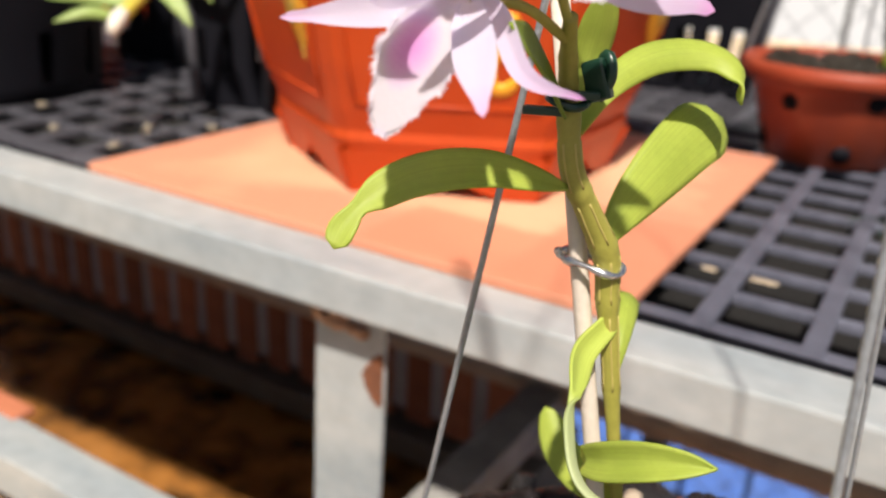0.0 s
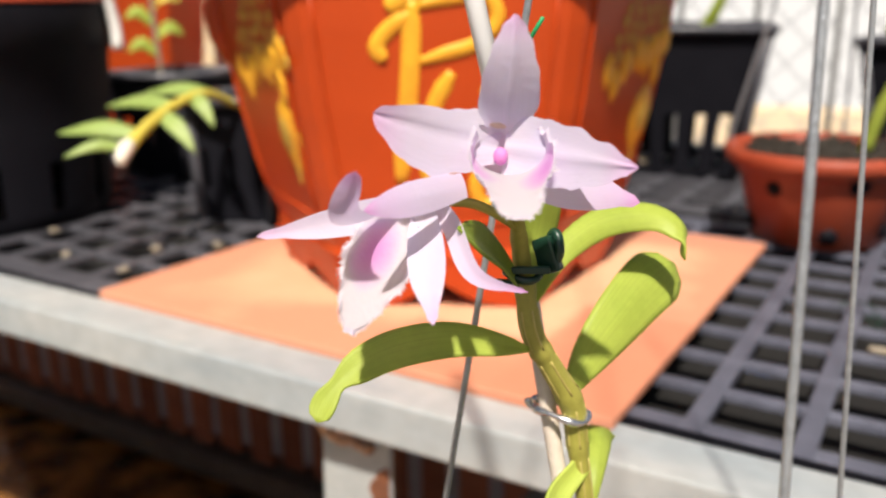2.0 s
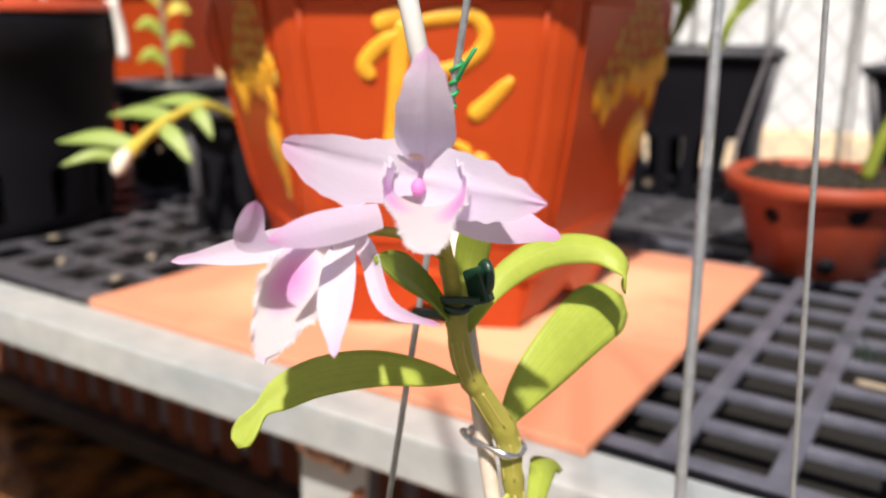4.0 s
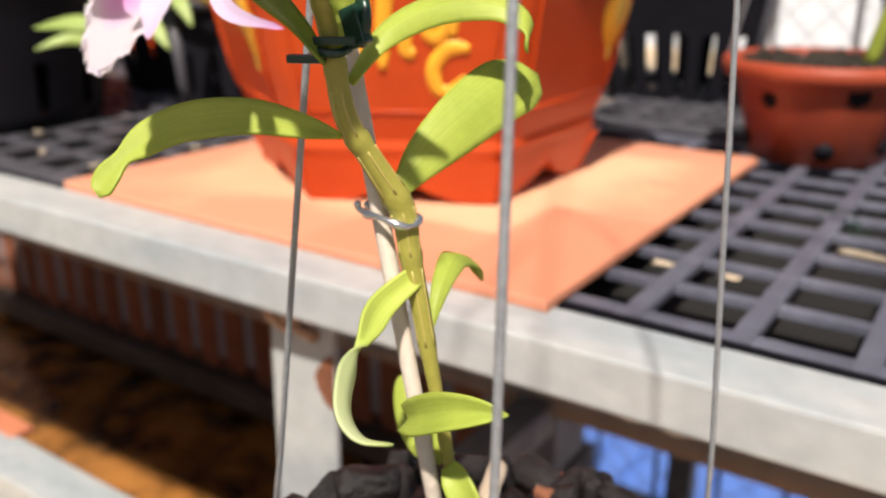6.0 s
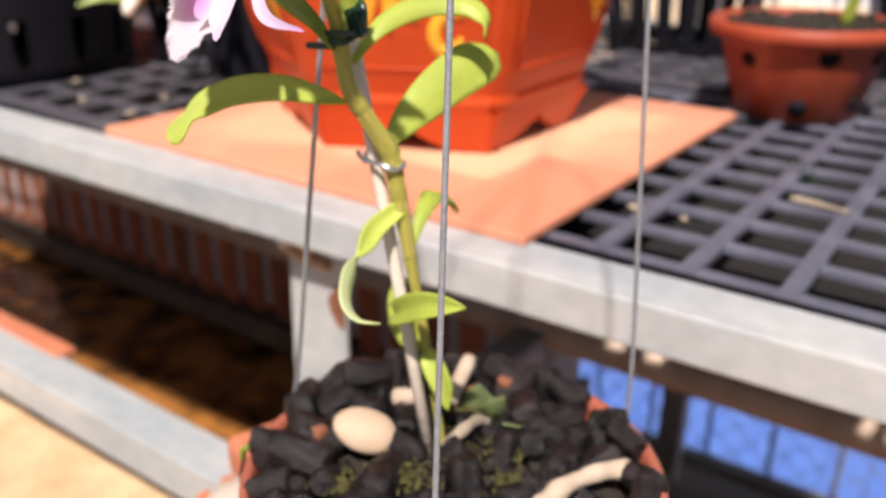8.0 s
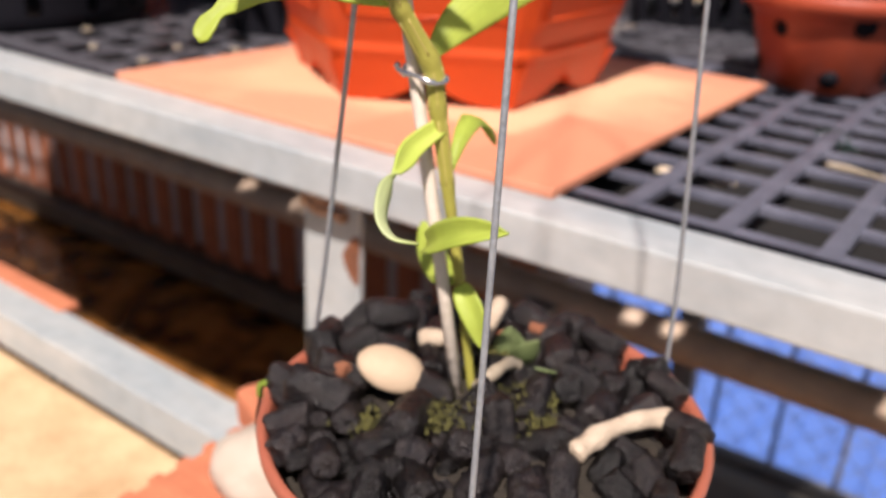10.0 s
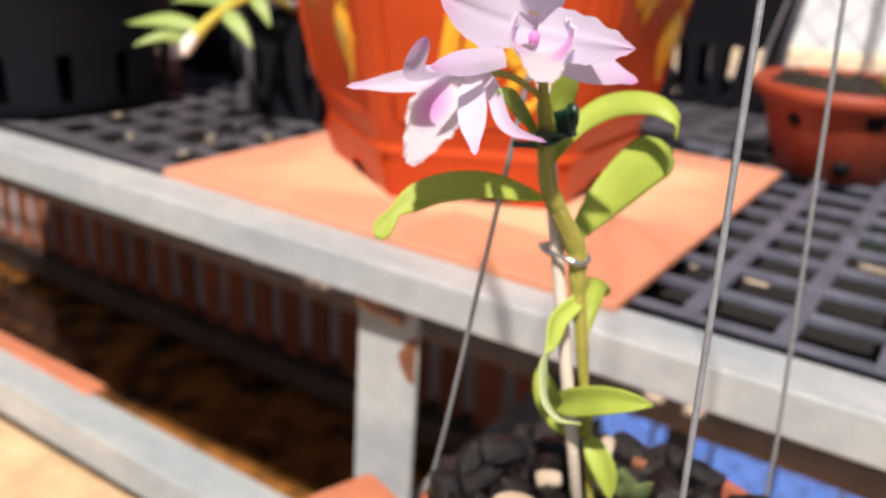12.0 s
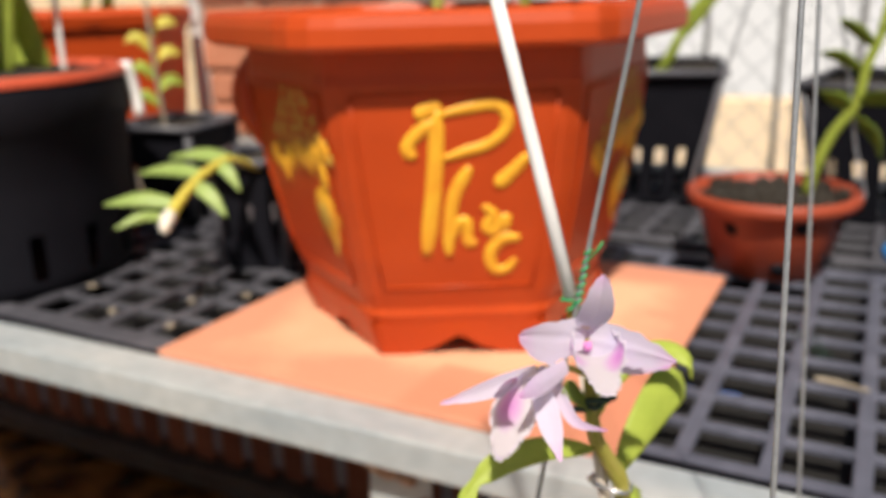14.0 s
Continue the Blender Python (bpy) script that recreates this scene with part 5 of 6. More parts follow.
b = tube(bmesh.new(), spline([(0.034, -0.175, 0.756), (0.039, -0.172, 0.757), (0.043, -0.170, 0.757)], 8), [0.0030, 0.0036, 0.0038, 0.0036, 0.0036, 0.0035, 0.0034, 0.0033, 0.003], 10)
single("dead_root", b, ROOT, "stubby pale root piece behind the cane", "root", smooth=True)
b = tube(bmesh.new(), spline([(0.055, -0.165, 0.756), (0.0535, -0.156, 0.762), (0.0515, -0.1455, 0.766)], 8), [0.0028, 0.0030, 0.0031, 0.0030, 0.0031, 0.0032, 0.0032, 0.0033, 0.003], 10)
single("dead_root", b, ROOT, "short whitish root standing among the charcoal", "root", smooth=True)
r = random.Random(15)
for x, y, s in ((0.025, -0.209, 0.0034), (0.054, -0.150, 0.0030), (0.062, -0.134, 0.0026)):
    b = lump_mesh(int(x * 1000), 1.2)
    o = single("clay_bit", b, CLAY_BIT, "orange-brown bit of broken clay among the charcoal", "clay", "clay bits in the pot", smooth=True)
    o.matrix_basis = pose(x, y, 0.7545 - 0.09 * (x - 0.04), r.uniform(-30, 30), 0, r.uniform(0, 180)) @ Matrix.Diagonal((s, s, s, 1))
mo = bmesh.new()
for i in range(700):
    cx, cy = ((0.060, -0.165), (0.086, -0.172), (0.076, -0.188), (0.098, -0.188), (0.070, -0.208), (0.050, -0.225))[i % 6]
    x, y = cx + r.gauss(0, 0.0042), cy + r.gauss(0, 0.0042)
    d = math.hypot(x - HC.x, y - HC.y)
    if d > 0.066:
        continue
    z = RIM - 0.004 + 0.010 * (1 - (d / 0.07) ** 2) - 0.09 * (x - HC.x)
    t = Vector((r.uniform(-1, 1), r.uniform(-1, 1), r.uniform(0.6, 1.6))).normalized() * r.uniform(0.0014, 0.0028)
    p = Vector((x, y, z))
    s = t.orthogonal().normalized() * 0.0007
    mo.faces.new([mo.verts.new(q) for q in (p - s, p + s, p + t)])
o = single("moss", mo, MOSS, "tufts of olive moss between the charcoal lumps", "moss", kind="stuff")

# ---------------------------------------------------------------- the flowering orchid
orchid = thing("orchid_plant", (0.0615, -0.179, 0.750), "flowering dendrobium orchid cane with two pale lilac flowers", "orchid")
CANE_PTS = [(0.0615, -0.1790, 0.746), (0.0582, -0.1806, 0.772), (0.0556, -0.1820, 0.792), (0.0527, -0.1836, 0.812), (0.0500, -0.1852, 0.832), (0.0477, -0.1870, 0.850), (0.0466, -0.1888, 0.862), (0.0430, -0.1955, 0.875), (0.0400, -0.2010, 0.886), (0.0382, -0.2025, 0.902), (0.0390, -0.207, 0.912), (0.0410, -0.2125, 0.920)]
CR = [0.0016, 0.0017, 0.0017, 0.0019, 0.0024, 0.0028, 0.0034, 0.0029, 0.0027, 0.0024, 0.0019, 0.0015]
N = 88
cp = spline(CANE_PTS, N)
def cane_r(i):
    s = i / N * (len(CR) - 1)
    j = min(int(s), len(CR) - 2)
    base = CR[j] + (CR[j + 1] - CR[j]) * (s - j)
    node = min(abs(i / N - q) for q in (0.20, 0.33, 0.45, 0.57, 0.68, 0.79, 0.90))
    return base * (1 + 0.14 * math.exp(-(node / 0.012) ** 2))
part("cane", tube(bmesh.new(), cp, [cane_r(i) for i in range(N + 1)], 16), CANE, orchid, "olive-yellow jointed cane", smooth=True)
# papery stripes of the old sheaths on the cane
for s0, s1 in ((0.34, 0.44), (0.46, 0.55), (0.585, 0.665), (0.695, 0.765)):
    for k in range(6):
        a = k * 1.05 + s0 * 10
        b = bmesh.new()
        pts, rad = [], []
        i0, i1 = int(s0 * N), int(s1 * N)
        for i in range(i0, i1 + 1):
            t = (cp[min(i + 1, N)] - cp[i - 1]).normalized()
            u = t.orthogonal().normalized()
            v = t.cross(u)
            pts.append(cp[i] + (u * math.cos(a) + v * math.sin(a)) * cane_r(i) * 0.97)
            rad.append(0.00030)
        tube(b, pts, rad, 5)
        part("sheath_stripe", b, SHEATH, orchid, smooth=True)

def necked(width, at, amount):
    """The same outline drawn in at one place, where the leaf folds over."""
    return lambda s: width(s) * (1 - amount * math.exp(-((s - at) / 0.075) ** 2))
def orchid_leaf(name, pts, w, side, material=LEAF, fold=0.22, base=0.3, peak=0.5, wave=0.05, twist=0.0, seed=0, tip=0.8, n=26, blunt=0.0, neck=0.0, neck_at=0.74, turned=None):
    ob = part(name, blade(pts, necked(leafy(w, base, peak, tip, blunt), neck_at, neck), side, fold, n, 8, wave, seed, twist, turned, neck_at), material, orchid, smooth=True)
    md = ob.modifiers.new("thickness", "SOLIDIFY")
    md.thickness, md.offset = 0.0007, 0
    return ob
orchid_leaf("leaf", [(0.0400, -0.2025, 0.8815), (0.0350, -0.2085, 0.8838), (0.0265, -0.2180, 0.8868), (0.0170, -0.2280, 0.8860), (0.0092, -0.2352, 0.8812), (0.0064, -0.2400, 0.8765), (0.0055, -0.2435, 0.8712)], 0.0047, (0.25, -0.72, -0.62), LEAF, 0.22, 0.14, 0.45, seed=1, tip=0.7, blunt=0.66, twist=-1.1, neck=0.45)
orchid_leaf("leaf", [(0.0462, -0.1888, 0.8665), (0.0485, -0.1815, 0.8735), (0.0520, -0.1705, 0.8810), (0.0560, -0.1560, 0.8880), (0.0585, -0.1420, 0.8900)], 0.0086, (0.66, 0.36, -0.60), LEAF, 0.16, 0.25, 0.80, seed=2, tip=0.5, blunt=0.78)
orchid_leaf("leaf", [(0.0390, -0.1980, 0.8930), (0.0420, -0.1880, 0.9030), (0.0480, -0.1740, 0.9090), (0.0580, -0.1640, 0.9095), (0.0655, -0.1625, 0.9050), (0.0672, -0.1645, 0.8985)], 0.0043, (0.30, -0.60, -0.72), LEAF, 0.3, 0.3, 0.5, seed=3, blunt=0.45)
orchid_leaf("leaf", [(0.0482, -0.1900, 0.8040), (0.0560, -0.1945, 0.8090), (0.0660, -0.1975, 0.8150), (0.0755, -0.1980, 0.8185), (0.0826, -0.1970, 0.8195)], 0.0050, (0.15, -0.48, -0.86), LEAF, -0.65, 0.70, 0.36, seed=4, tip=0.85)
orchid_leaf("leaf", [(0.0490, -0.1870, 0.8440), (0.0465, -0.1979, 0.8390), (0.0499, -0.2095, 0.8350), (0.0544, -0.2202, 0.8315), (0.0588, -0.2267, 0.8268), (0.0640, -0.2279, 0.8232), (0.0700, -0.2247, 0.8218)], 0.0037, (0.58, 0.38, -0.70), LEAF_TURNED, 0.30, 0.75, 0.30, seed=5, tip=0.55, neck=0.62, neck_at=0.36, turned=(0.05, -0.87, 0.47), n=40)
orchid_leaf("leaf", [(0.0512, -0.1842, 0.8268), (0.0502, -0.1778, 0.8365), (0.0475, -0.1680, 0.8412), (0.0447, -0.1594, 0.8405), (0.0425, -0.1480, 0.8345), (0.0400, -0.1385, 0.8250)], 0.0040, (0.80, 0.30, -0.40), LEAF, 0.35, 0.10, 0.60, seed=6)
orchid_leaf("leaf", [(0.0550, -0.1815, 0.7900), (0.0440, -0.1745, 0.7860), (0.0325, -0.1668, 0.7880), (0.0240, -0.1610, 0.7970)], 0.0054, (0.70, 0.40, 0.45), LEAF, 0.2, 0.5, 0.66, seed=7, tip=0.5, blunt=0.5)
orchid_leaf("leaf", [(0.0572, -0.1835, 0.7890), (0.0615, -0.1860, 0.7868), (0.0668, -0.1872, 0.7800), (0.0695, -0.1875, 0.7705)], 0.0044, (0.75, 0.35, 0.45), LEAF, 0.3, 0.5, 0.5, seed=8)
orchid_leaf("leaf", [(0.0385, -0.2060, 0.8990), (0.0375, -0.2150, 0.9080), (0.0380, -0.2260, 0.9150), (0.0388, -0.2350, 0.9200)], 0.0048, (0.5, -0.3, -0.8), LEAF_DARK, 0.3, 0.4, 0.5, seed=9)
orchid_leaf("leaf", [(0.0400, -0.2030, 0.9010), (0.0415, -0.2010, 0.9100), (0.0440, -0.2030, 0.9190), (0.0460, -0.2050, 0.9270)], 0.0040, (0.8, 0.45, 0.1), LEAF, 0.3, 0.45, 0.5, seed=10)
# young shoot by the cane
shoot = thing("orchid_seedling", (0.067, -0.156, 0.748), "tiny young shoot with round dull green leaves", "orchid")
for pts, w, sd_ in (([(0.066, -0.157, 0.749), (0.064, -0.158, 0.756), (0.063, -0.157, 0.764)], 0.0062, (0.8, 0.4, 0.2)), ([(0.066, -0.157, 0.750), (0.070, -0.158, 0.754), (0.075, -0.157, 0.7625)], 0.0052, (0.6, 0.6, -0.5)), ([(0.067, -0.157, 0.750), (0.076, -0.160, 0.7525), (0.084, -0.158, 0.7525)], 0.0026, (0.2, -0.7, 0.6))):
    add_leaf(shoot, pts, w, sd_, SHOOT, n=14, base=0.5, peak=0.5, across=6)

# ---- flowers
def petal(o, pts, w, side, material, fold=0.15, base=0.35, peak=0.5, wave=0.05, seed=0, tip=1.05, name="petal", twist=0.0, blunt=0.30):
    ob = part(name, blade(pts, leafy(w, base, peak, tip, blunt), side, fold, 22, 10, wave, seed, twist), material, o, smooth=True)
    return ob
def bow(a, b, push):
    a, b, push = Vector(a), Vector(b), Vector(push)
    return [a, a.lerp(b, 0.3) + push * 0.85, a.lerp(b, 0.65) + push * 0.9, b]
def steps(table, s):
    """Smooth value from a short table of (at, value)."""
    for (s0, a0), (s1, a1) in zip(table, table[1:]):
        if s <= s1:
            u = (s - s0) / (s1 - s0)
            return a0 + (a1 - a0) * u * u * (3 - 2 * u)
    return table[-1][1]
def lip(o, origin, out_dir, up, length, widths, cups, seed, spots, curl=0.0015, wraps=((0, 1.45), (1, 1.45))):
    """The fringed labellum: a scoop with a ragged edge; out_dir runs from throat to tip."""
    r = random.Random(seed)
    b = bmesh.new()
    lay = b.verts.layers.float.new("blush")
    out_dir, up = Vector(out_dir).normalized(), Vector(up)
    nrm = (up - out_dir * up.dot(out_dir)).normalized()
    side = nrm.cross(out_dir) * -1
    if side.x < 0:
        side = -side
    rows = []
    n, m = 30, 26
    for i in range(n + 1):
        s = i / n
        wide, deep, wrap = steps(widths, s), steps(cups, s), steps(wraps, s)
        row = []
        for j in range(m + 1):
            q = j / m * 2 - 1
            edge = abs(q) ** 5
            x = math.sin(q * wrap) / math.sin(min(wrap, math.pi / 2)) * wide * (1 + 0.04 * edge * r.random())
            z = deep * (1 - math.cos(q * wrap)) / (1 - math.cos(wrap)) + 0.0007 * math.sin(s * 34 + q * 3) * edge
            p = Vector(origin) + out_dir * (s * length) + side * x + nrm * (z - curl * s ** 2.5)
            v = b.verts.new(p)
            bl = 0
            for sq, ss, rad, st_ in spots:
                bl = max(bl, st_ * max(0, 1 - (math.hypot(q - sq, (s - ss) * 1.8) / rad) ** 2))
            v[lay] = min(1, bl)
            row.append(v)
        rows.append(row)
    for a, c in zip(rows, rows[1:]):
        for j in range(m):
            b.faces.new((a[j], a[j + 1], c[j + 1], c[j]))
    # fringe hairs along the rim
    rim = [row[0].co.copy() for row in rows[3:]] + [v.co.copy() for v in rows[-1]] + [row[-1].co.copy() for row in rows[3:]][::-1]
    mid = Vector(origin) + out_dir * length * 0.45
    for k in range(len(rim) - 1):
        for f in (0.0, 0.33, 0.66):
            p = rim[k].lerp(rim[k + 1], f)
            d = (p - mid).normalized() * r.uniform(0.0007, 0.0016)
            s_ = (rim[k + 1] - rim[k]).normalized() * 0.00026
            b.faces.new([b.verts.new(t) for t in (p - s_, p + s_, p + d)])
    ob = part("lip", b, LIP, o, "fringed white lip blushed with purple", smooth=True)
    return ob

FACE = Vector((0.45, -0.88, 0.12)).normalized()
C1 = Vector((0.0435, -0.2255, 0.9345))
f1 = thing("orchid_flower", C1, "open pale lilac orchid flower with a fringed lip", "flower", "orchid flowers")
def wing(o, name, pts, one, other, side, material, cup=0.0, seed=0, ragged=0.0):
    """A petal of unequal halves: half-widths by short tables on either side of its axis, a soft midrib and an uneven edge."""
    bm = bmesh.new()
    along, across = bm.verts.layers.float.new("along"), bm.verts.layers.float.new("across")
    n, m = 30, 14
    path, side, rows = spline(pts, n), Vector(side), []
    for i, p in enumerate(path):
        s = i / n
        t = (path[min(i + 1, n)] - path[max(i - 1, 0)]).normalized()
        sd = (side - t * side.dot(t)).normalized()
        nm = t.cross(sd)
        row = []
        for j in range(m + 1):
            q = j / m * 2 - 1
            w = steps(one if q < 0 else other, s)
            edge = 1 + ragged * abs(q) ** 3 * noise.noise(Vector((s * 9, q * 2, seed)))
            lift = cup * w * abs(q) ** 1.6 - 0.0005 * math.exp(-(q * 6) ** 2) + 0.0003 * math.sin(s * 8 + seed + q) * q * q
            v = bm.verts.new(p + sd * (q * w * edge) + nm * lift)
            v[along], v[across] = s, q
            row.append(v)
        rows.append(row)
    for a, c in zip(rows, rows[1:]):
        for j in range(m):
            bm.faces.new((a[j], a[j + 1], c[j + 1], c[j]))
    return part(name, bm, material, o, smooth=True)
DORSAL = ((0, 0.0042), (0.25, 0.0061), (0.5, 0.0057), (0.75, 0.0040), (0.9, 0.0024), (1, 0.0004))
wing(f1, "sepal", bow(C1 + Vector((0.001, 0.001, 0.004)), (0.0515, -0.2352, 0.9622), FACE * 0.0030), DORSAL, DORSAL, (0.80, 0.60, -0.02), PETAL, 0.16, 1, 0.06)
wing(f1, "petal", bow(C1 + Vector((-0.0005, 0.0, 0.001)), (0.0302, -0.2512, 0.9448), FACE * -0.002), ((0, 0.0060), (0.3, 0.0060), (0.6, 0.0044), (0.80, 0.0032), (0.95, 0.0018), (1, 0.0006)), ((0, 0.0036), (0.30, 0.0070), (0.55, 0.0094), (0.8, 0.0072), (0.95, 0.0036), (1, 0.0010)), (0.10, -0.12, -1.0), PETAL, 0.06, 2, 0.16)
wing(f1, "petal", bow(C1 + Vector((0.001, 0.0, 0.001)), (0.0738, -0.2285, 0.9345), FACE * -0.002), ((0, 0.0060), (0.22, 0.0072), (0.5, 0.0064), (0.78, 0.0038), (0.93, 0.0015), (1, 0.0003)), ((0, 0.0050), (0.22, 0.0070), (0.5, 0.0066), (0.78, 0.0046), (0.93, 0.0020), (1, 0.0003)), (0.05, -0.10, -1.0), PETAL, -0.06, 3, 0.18)
petal(f1, bow(C1 + Vector((0.001, 0.002, -0.003)), (0.0682, -0.2088, 0.9232), FACE * 0.001), 0.0054, (0.10, -0.45, -0.9), PETAL_PINK, 0.16, 0.5, 0.45, seed=4, name="sepal")
lip(f1, C1 + Vector((0.0008, 0.0004, -0.0042)) + FACE * 0.0005, (0.0126, -0.0180, -0.0012), FACE * 0.10 + Vector((0, 0, 1)), 0.0205, ((0, 0.0062), (0.2, 0.0076), (0.45, 0.0083), (0.62, 0.0074), (0.76, 0.0048), (0.90, 0.0042), (1, 0.0016)), ((0, 0.0080), (0.2, 0.0094), (0.42, 0.0090), (0.62, 0.0046), (0.78, 0.0014), (1, 0.0002)), 31, [(-0.58, 0.26, 0.48, 0.85), (0.54, 0.42, 0.46, 1.0)], 0.0032, ((0, 2.2), (0.38, 2.05), (0.6, 1.6), (0.8, 1.3), (1, 1.2)))
b = bmesh.new()
lay = b.verts.layers.float.new("blush")
ux = Vector((FACE.y, -FACE.x, 0)).normalized()
uy = ux.cross(FACE).normalized()
cc = C1 + FACE * 0.0012 + Vector((0, 0, -0.0006))
rings = []
for i in range(7):
    a = (0.12, 0.4, 0.7, 0.95, 1.2, 1.4, 1.55)[i]
    ring = [b.verts.new(cc + (ux * math.cos(q) + uy * math.sin(q)) * 0.0048 * math.sin(a) - FACE * 0.0034 * math.cos(a)) for q in [2 * math.pi * k / 24 for k in range(24)]]
    for v in ring:
        v[lay] = 0.36 - 0.03 * i
    rings.append(ring)
for p, q in zip(rings, rings[1:]):
    for k in range(24):
        b.faces.new((p[k], p[(k + 1) % 24], q[(k + 1) % 24], q[k]))
b.faces.new(rings[0])
part("throat_cup", b, LIP, f1, "pale pink cup round the column", smooth=True)
b = bmesh.new()
bmesh.ops.create_icosphere(b, subdivisions=3, radius=0.0015, matrix=Matrix.Translation(C1 + FACE * 0.0022 + Vector((0, 0, -0.0006))) @ Matrix.Diagonal((1, 1, 1.25, 1)))
part("column", b, COLUMN, f1, "small vivid pink column cap", smooth=True)
b = bmesh.new()
bmesh.ops.create_icosphere(b, subdivisions=3, radius=1, matrix=Matrix.Translation(C1 + FACE * 0.0008 + Vector((0, 0, 0.0062))) @ Matrix.Rotation(radians(27), 4, "Z") @ Matrix.Diagonal((0.0024, 0.0010, 0.0012, 1)))
part("throat", b, THROAT, f1, "cream throat above the lip", smooth=True)
part("pedicel", tube(bmesh.new(), spline([(0.0405, -0.2115, 0.918), (0.0400, -0.2170, 0.9265), C1 + Vector((0, 0.0015, 0))], 10), [0.0011] * 11, 8), CANE, f1, "green flower stalk", smooth=True)

C2 = Vector((0.0275, -0.2300, 0.9235))
f2 = thing("orchid_flower", C2, "nodding pale lilac orchid flower seen from its side", "flower", "orchid flowers")
petal(f2, bow(C2, (0.0052, -0.2583, 0.9195), Vector((0, -0.001, -0.0005))), 0.0034, (0.10, -0.25, -0.95), PETAL, 0.22, 0.6, 0.4, seed=5)
petal(f2, [C2 + Vector((-0.001, -0.004, 0.001)), (0.0240, -0.2480, 0.9225), (0.0275, -0.2580, 0.9270), (0.0335, -0.2620, 0.9360)], 0.0030, (0.75, 0.10, 0.55), PETAL_PINK, 0.3, 0.8, 0.62, tip=0.5, seed=6, name="sepal")
petal(f2, bow((0.0400, -0.2340, 0.9290), (0.0332, -0.2596, 0.9282), FACE * 0.001), 0.0034, (0.30, -0.05, -0.95), PETAL_PINK, -0.16, 0.75, 0.5, seed=7, name="sepal", tip=0.7)
petal(f2, bow(C2 + Vector((0.001, -0.002, -0.001)), (0.0462, -0.2572, 0.9078), FACE * 0.002), 0.0040, (0.80, 0.45, 0.30), PETAL, 0.14, 0.55, 0.5, seed=8, name="sepal")
petal(f2, [C2 + Vector((0.001, 0.0, 0.001)), (0.0360, -0.2330, 0.9200), (0.0440, -0.2375, 0.9115), (0.0540, -0.2335, 0.9082)], 0.0023, (0.55, 0.35, 0.75), PETAL_PINK, 0.2, 0.7, 0.45, seed=9)
lip(f2, C2 + Vector((-0.0022, -0.0050, -0.001)), (-0.05, -0.62, -0.70), (0.40, -0.85, 0.30), 0.0275, ((0, 0.0030), (0.25, 0.0060), (0.52, 0.0068), (0.78, 0.0046), (0.93, 0.0030), (1, 0.0012)), ((0, 0.0026), (0.4, 0.0020), (0.8, 0.0008), (1, 0.0)), 32, [(-0.22, 0.40, 0.62, 0.95)])
part("pedicel", tube(bmesh.new(), spline([(0.0395, -0.2100, 0.915), (0.0345, -0.2200, 0.9215), C2], 10), [0.0011] * 11, 8), CANE, f2, "green flower stalk", smooth=True)

# ---------------------------------------------------------------- stake, clips and ties
SA, SC = Vector((0.0588, -0.1838, 0.745)), Vector((0.0269, -0.1915, 0.9346))
def on_stake(z):
    if z < SC.z:
        return SA + (SC - SA) * ((z - SA.z) / (SC.z - SA.z))
    return SC + Vector((-0.28, 0.025, 1.0)) * (z - SC.z)
stake = thing("plant_stake", on_stake(0.742), "straight pale stake standing in the charcoal beside the cane", "stake")
part("shaft", tube(bmesh.new(), [on_stake(z) for z in (0.735, 0.80, 0.86, 0.926)], 0.0023, 14), STAKE, stake, "pale wooden lower part", smooth=True)
part("upper_shaft", tube(bmesh.new(), [on_stake(z) for z in (0.9362, 0.98, 1.02, 1.062)], 0.0026, 14), STAKE_WHITE, stake, "white coated upper part", smooth=True)
part("collar", tube(bmesh.new(), [on_stake(0.925), on_stake(0.929), on_stake(0.933)], [0.0024, 0.0030, 0.0024], 14), BRASS, stake, "brass-coloured collar", smooth=True)
# silver wire clip round cane and stake
clip = thing("wire_clip", (0.046, -0.192, 0.858), "twisted silver metal clip holding the cane to its stake", "clip")
b = bmesh.new()
ca, cb = Vector((0.0470, -0.1884, 0.8580)), on_stake(0.861)
mid_, ax = (ca + cb) / 2, (ca - cb)
half = ax.length / 2
ax = Vector((ax.x, ax.y, 0)).normalized()
ay = Vector((-ax.y, ax.x, 0))
loop = []
for i in range(31):
    a = -2.6 + 5.75 * i / 30
    loop.append(mid_ + ax * math.cos(a) * (half + 0.0034) + ay * math.sin(a) * 0.0046 + Vector((0, 0, -0.0010 * math.cos(a) + 0.0005 * math.sin(3 * a))))
tube(b, loop, [0.0010 + 0.0003 * math.sin(i * 0.9) for i in range(31)], 10)
part("loop", b, SILVER, clip, smooth=True)
b = tube(bmesh.new(), spline([loop[0], loop[0] + Vector((-0.0010, -0.0006, 0.0006)), loop[0] + Vector((-0.0018, -0.0008, 0.0018)), loop[0] + Vector((-0.0008, -0.0016, 0.0024))], 10), 0.0009, 8)
part("tail", b, SILVER, clip, "curled end of the clip", smooth=True)
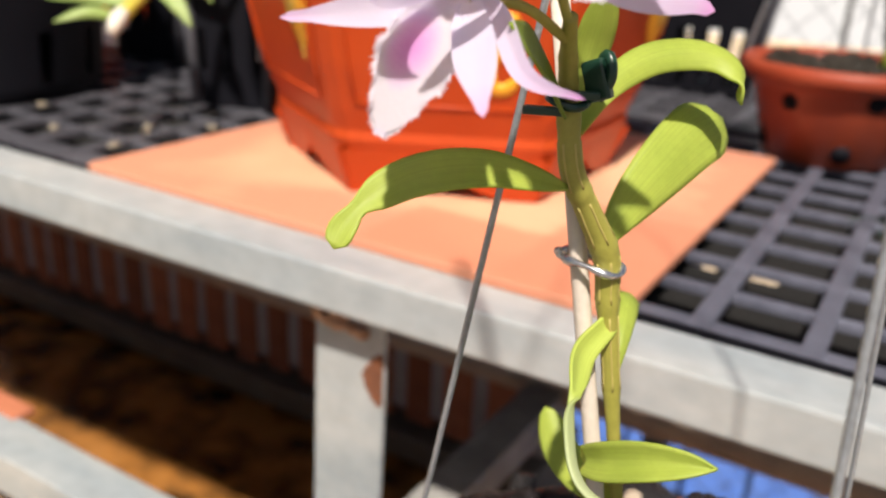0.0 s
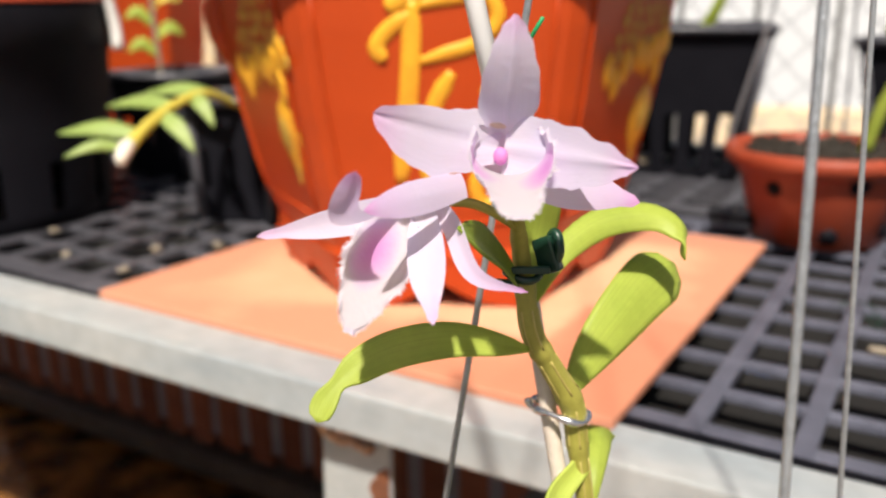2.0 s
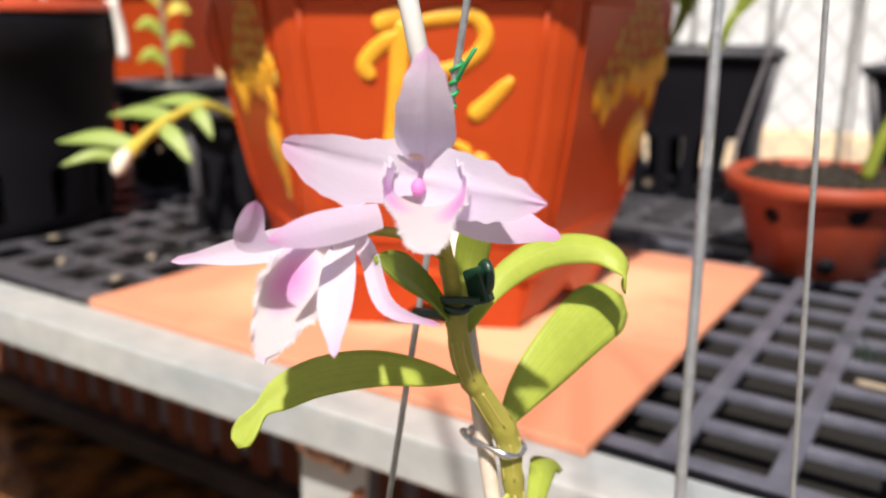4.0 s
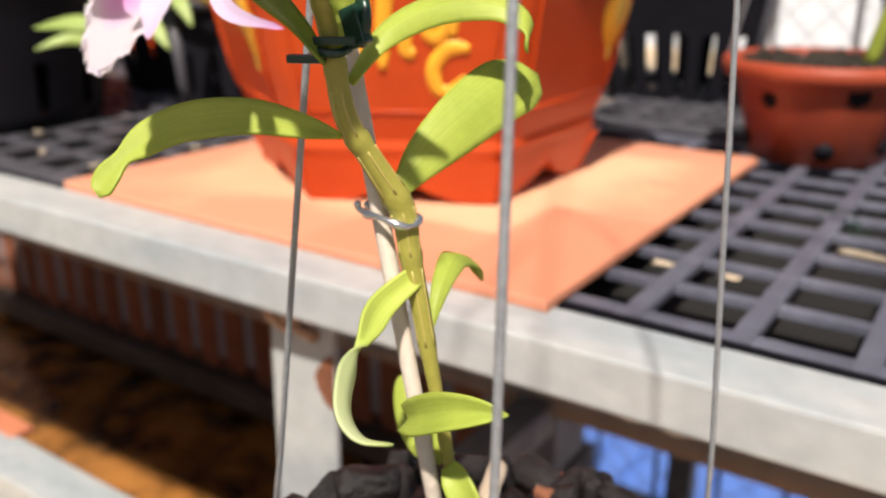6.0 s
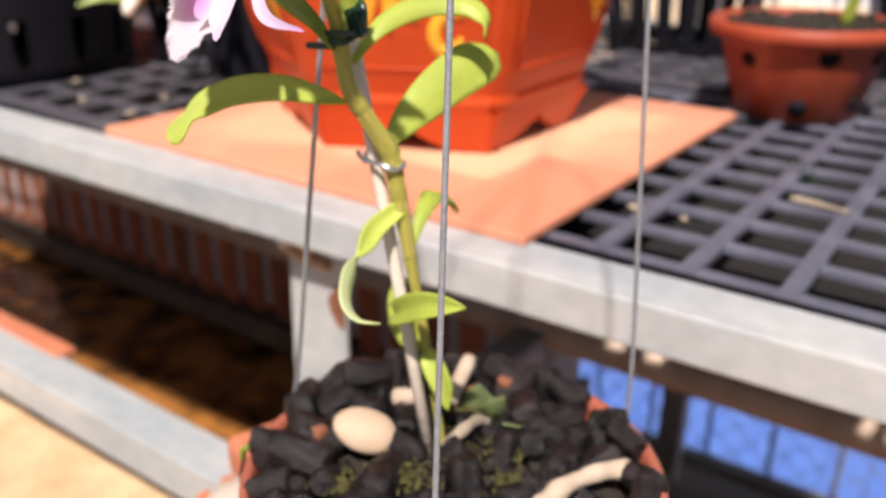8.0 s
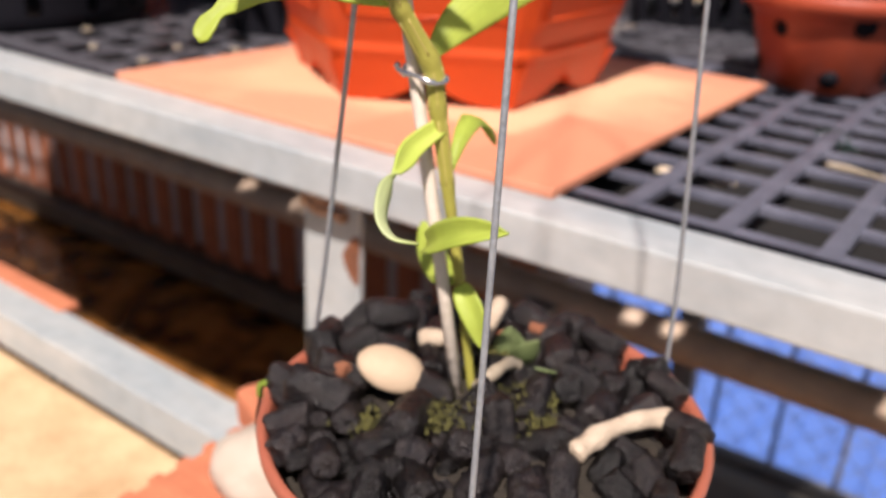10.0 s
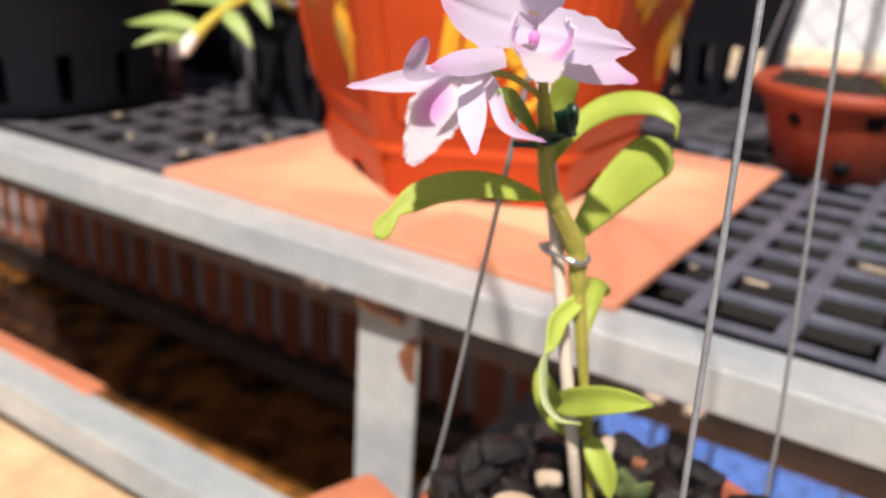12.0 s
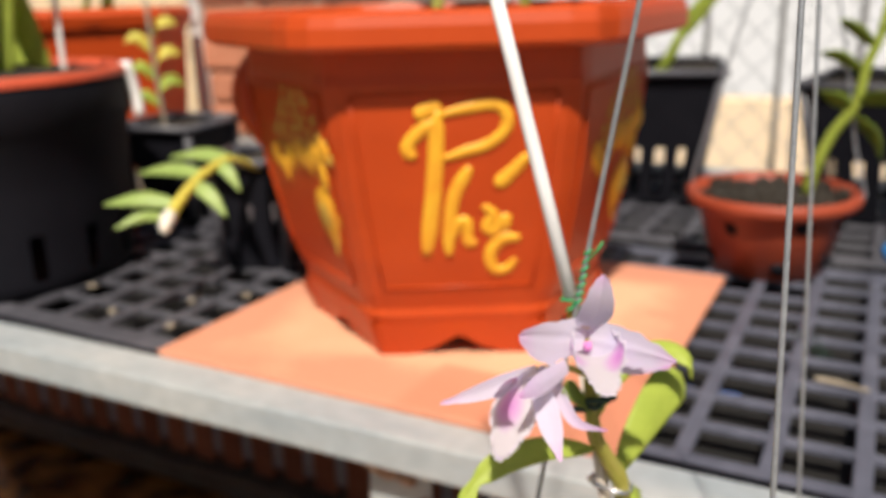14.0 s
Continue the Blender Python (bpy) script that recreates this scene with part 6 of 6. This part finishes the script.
# dark green spring clip higher up
sc = thing("orchid_clip", (0.038, -0.203, 0.901), "dark green plastic orchid clip gripping the cane", "clip")
g0 = Vector((0.0382, -0.2025, 0.9010))
b = bmesh.new()
tube(b, [g0 + Vector((0.0042 * math.cos(a), 0.0042 * math.sin(a), 0.0006 * math.sin(2 * a))) for a in [2 * math.pi * i / 24 for i in range(25)]], 0.0010, 8)
part("jaw", b, GREEN_PLASTIC, sc, smooth=True)
b = boxed((-0.0045, -0.0012, -0.001), (0.0045, 0.0012, 0.001), 0.0005)
bmesh.ops.transform(b, matrix=Matrix.Translation(g0 + Vector((-0.004, -0.004, -0.002))) @ Matrix.Rotation(radians(25), 4, "Z"), verts=b.verts)
part("handle", b, GREEN_PLASTIC, sc)
b = boxed((-0.0028, -0.0016, -0.0045), (0.0028, 0.0016, 0.0045), 0.0007)
bmesh.ops.transform(b, matrix=Matrix.Translation(g0 + Vector((0.0052, 0.0022, 0.0050))) @ Matrix.Rotation(radians(-20), 4, "Y"), verts=b.verts)
part("handle", b, GREEN_PLASTIC, sc)
b = bmesh.new()
tube(b, spline([g0 + Vector((0.003, 0.004, 0.008)), g0 + Vector((0.007, 0.003, 0.0105)), g0 + Vector((0.0085, 0.002, 0.006)), g0 + Vector((0.006, 0.003, 0.001))], 14), 0.0012, 8)
part("spring", b, GREEN_PLASTIC, sc, smooth=True)
b = boxed((-0.005, -0.0008, -0.0009), (0.005, 0.0008, 0.0009), 0.0004)
bmesh.ops.transform(b, matrix=Matrix.Translation(g0 + Vector((0.003, -0.003, 0.0022))) @ Matrix.Rotation(radians(30), 4, "Z"), verts=b.verts)
part("lever", b, GREEN_PLASTIC, sc)
# green twist tie on the wire and the stake
tie = thing("twist_tie", (0.030, -0.194, 0.938), "bright green twist tie joining wire and stake", "tie")
w_at = lambda z: W1[0] + (W1[1] - W1[0]) * ((z - 0.75) / 0.25)
b = bmesh.new()
tube(b, [w_at(0.934 + 0.024 * i / 40) + Vector((0.0012 * math.cos(i * 1.15), 0.0012 * math.sin(i * 1.15), 0)) for i in range(41)], 0.00055, 6)
tube(b, spline([w_at(0.936), w_at(0.934) + Vector((-0.003, -0.002, -0.001)), on_stake(0.936) + Vector((0.003, -0.003, 0)), on_stake(0.935) + Vector((-0.003, -0.003, 0.001)), on_stake(0.935) + Vector((-0.003, 0.003, 0.001))], 18), 0.00055, 6)
tube(b, spline([w_at(0.952), w_at(0.957) + Vector((0.004, -0.002, 0.001)), w_at(0.960) + Vector((0.005, -0.001, 0.001))], 8), 0.00055, 6)
part("strand", b, GREEN_TIE, tie, smooth=True)
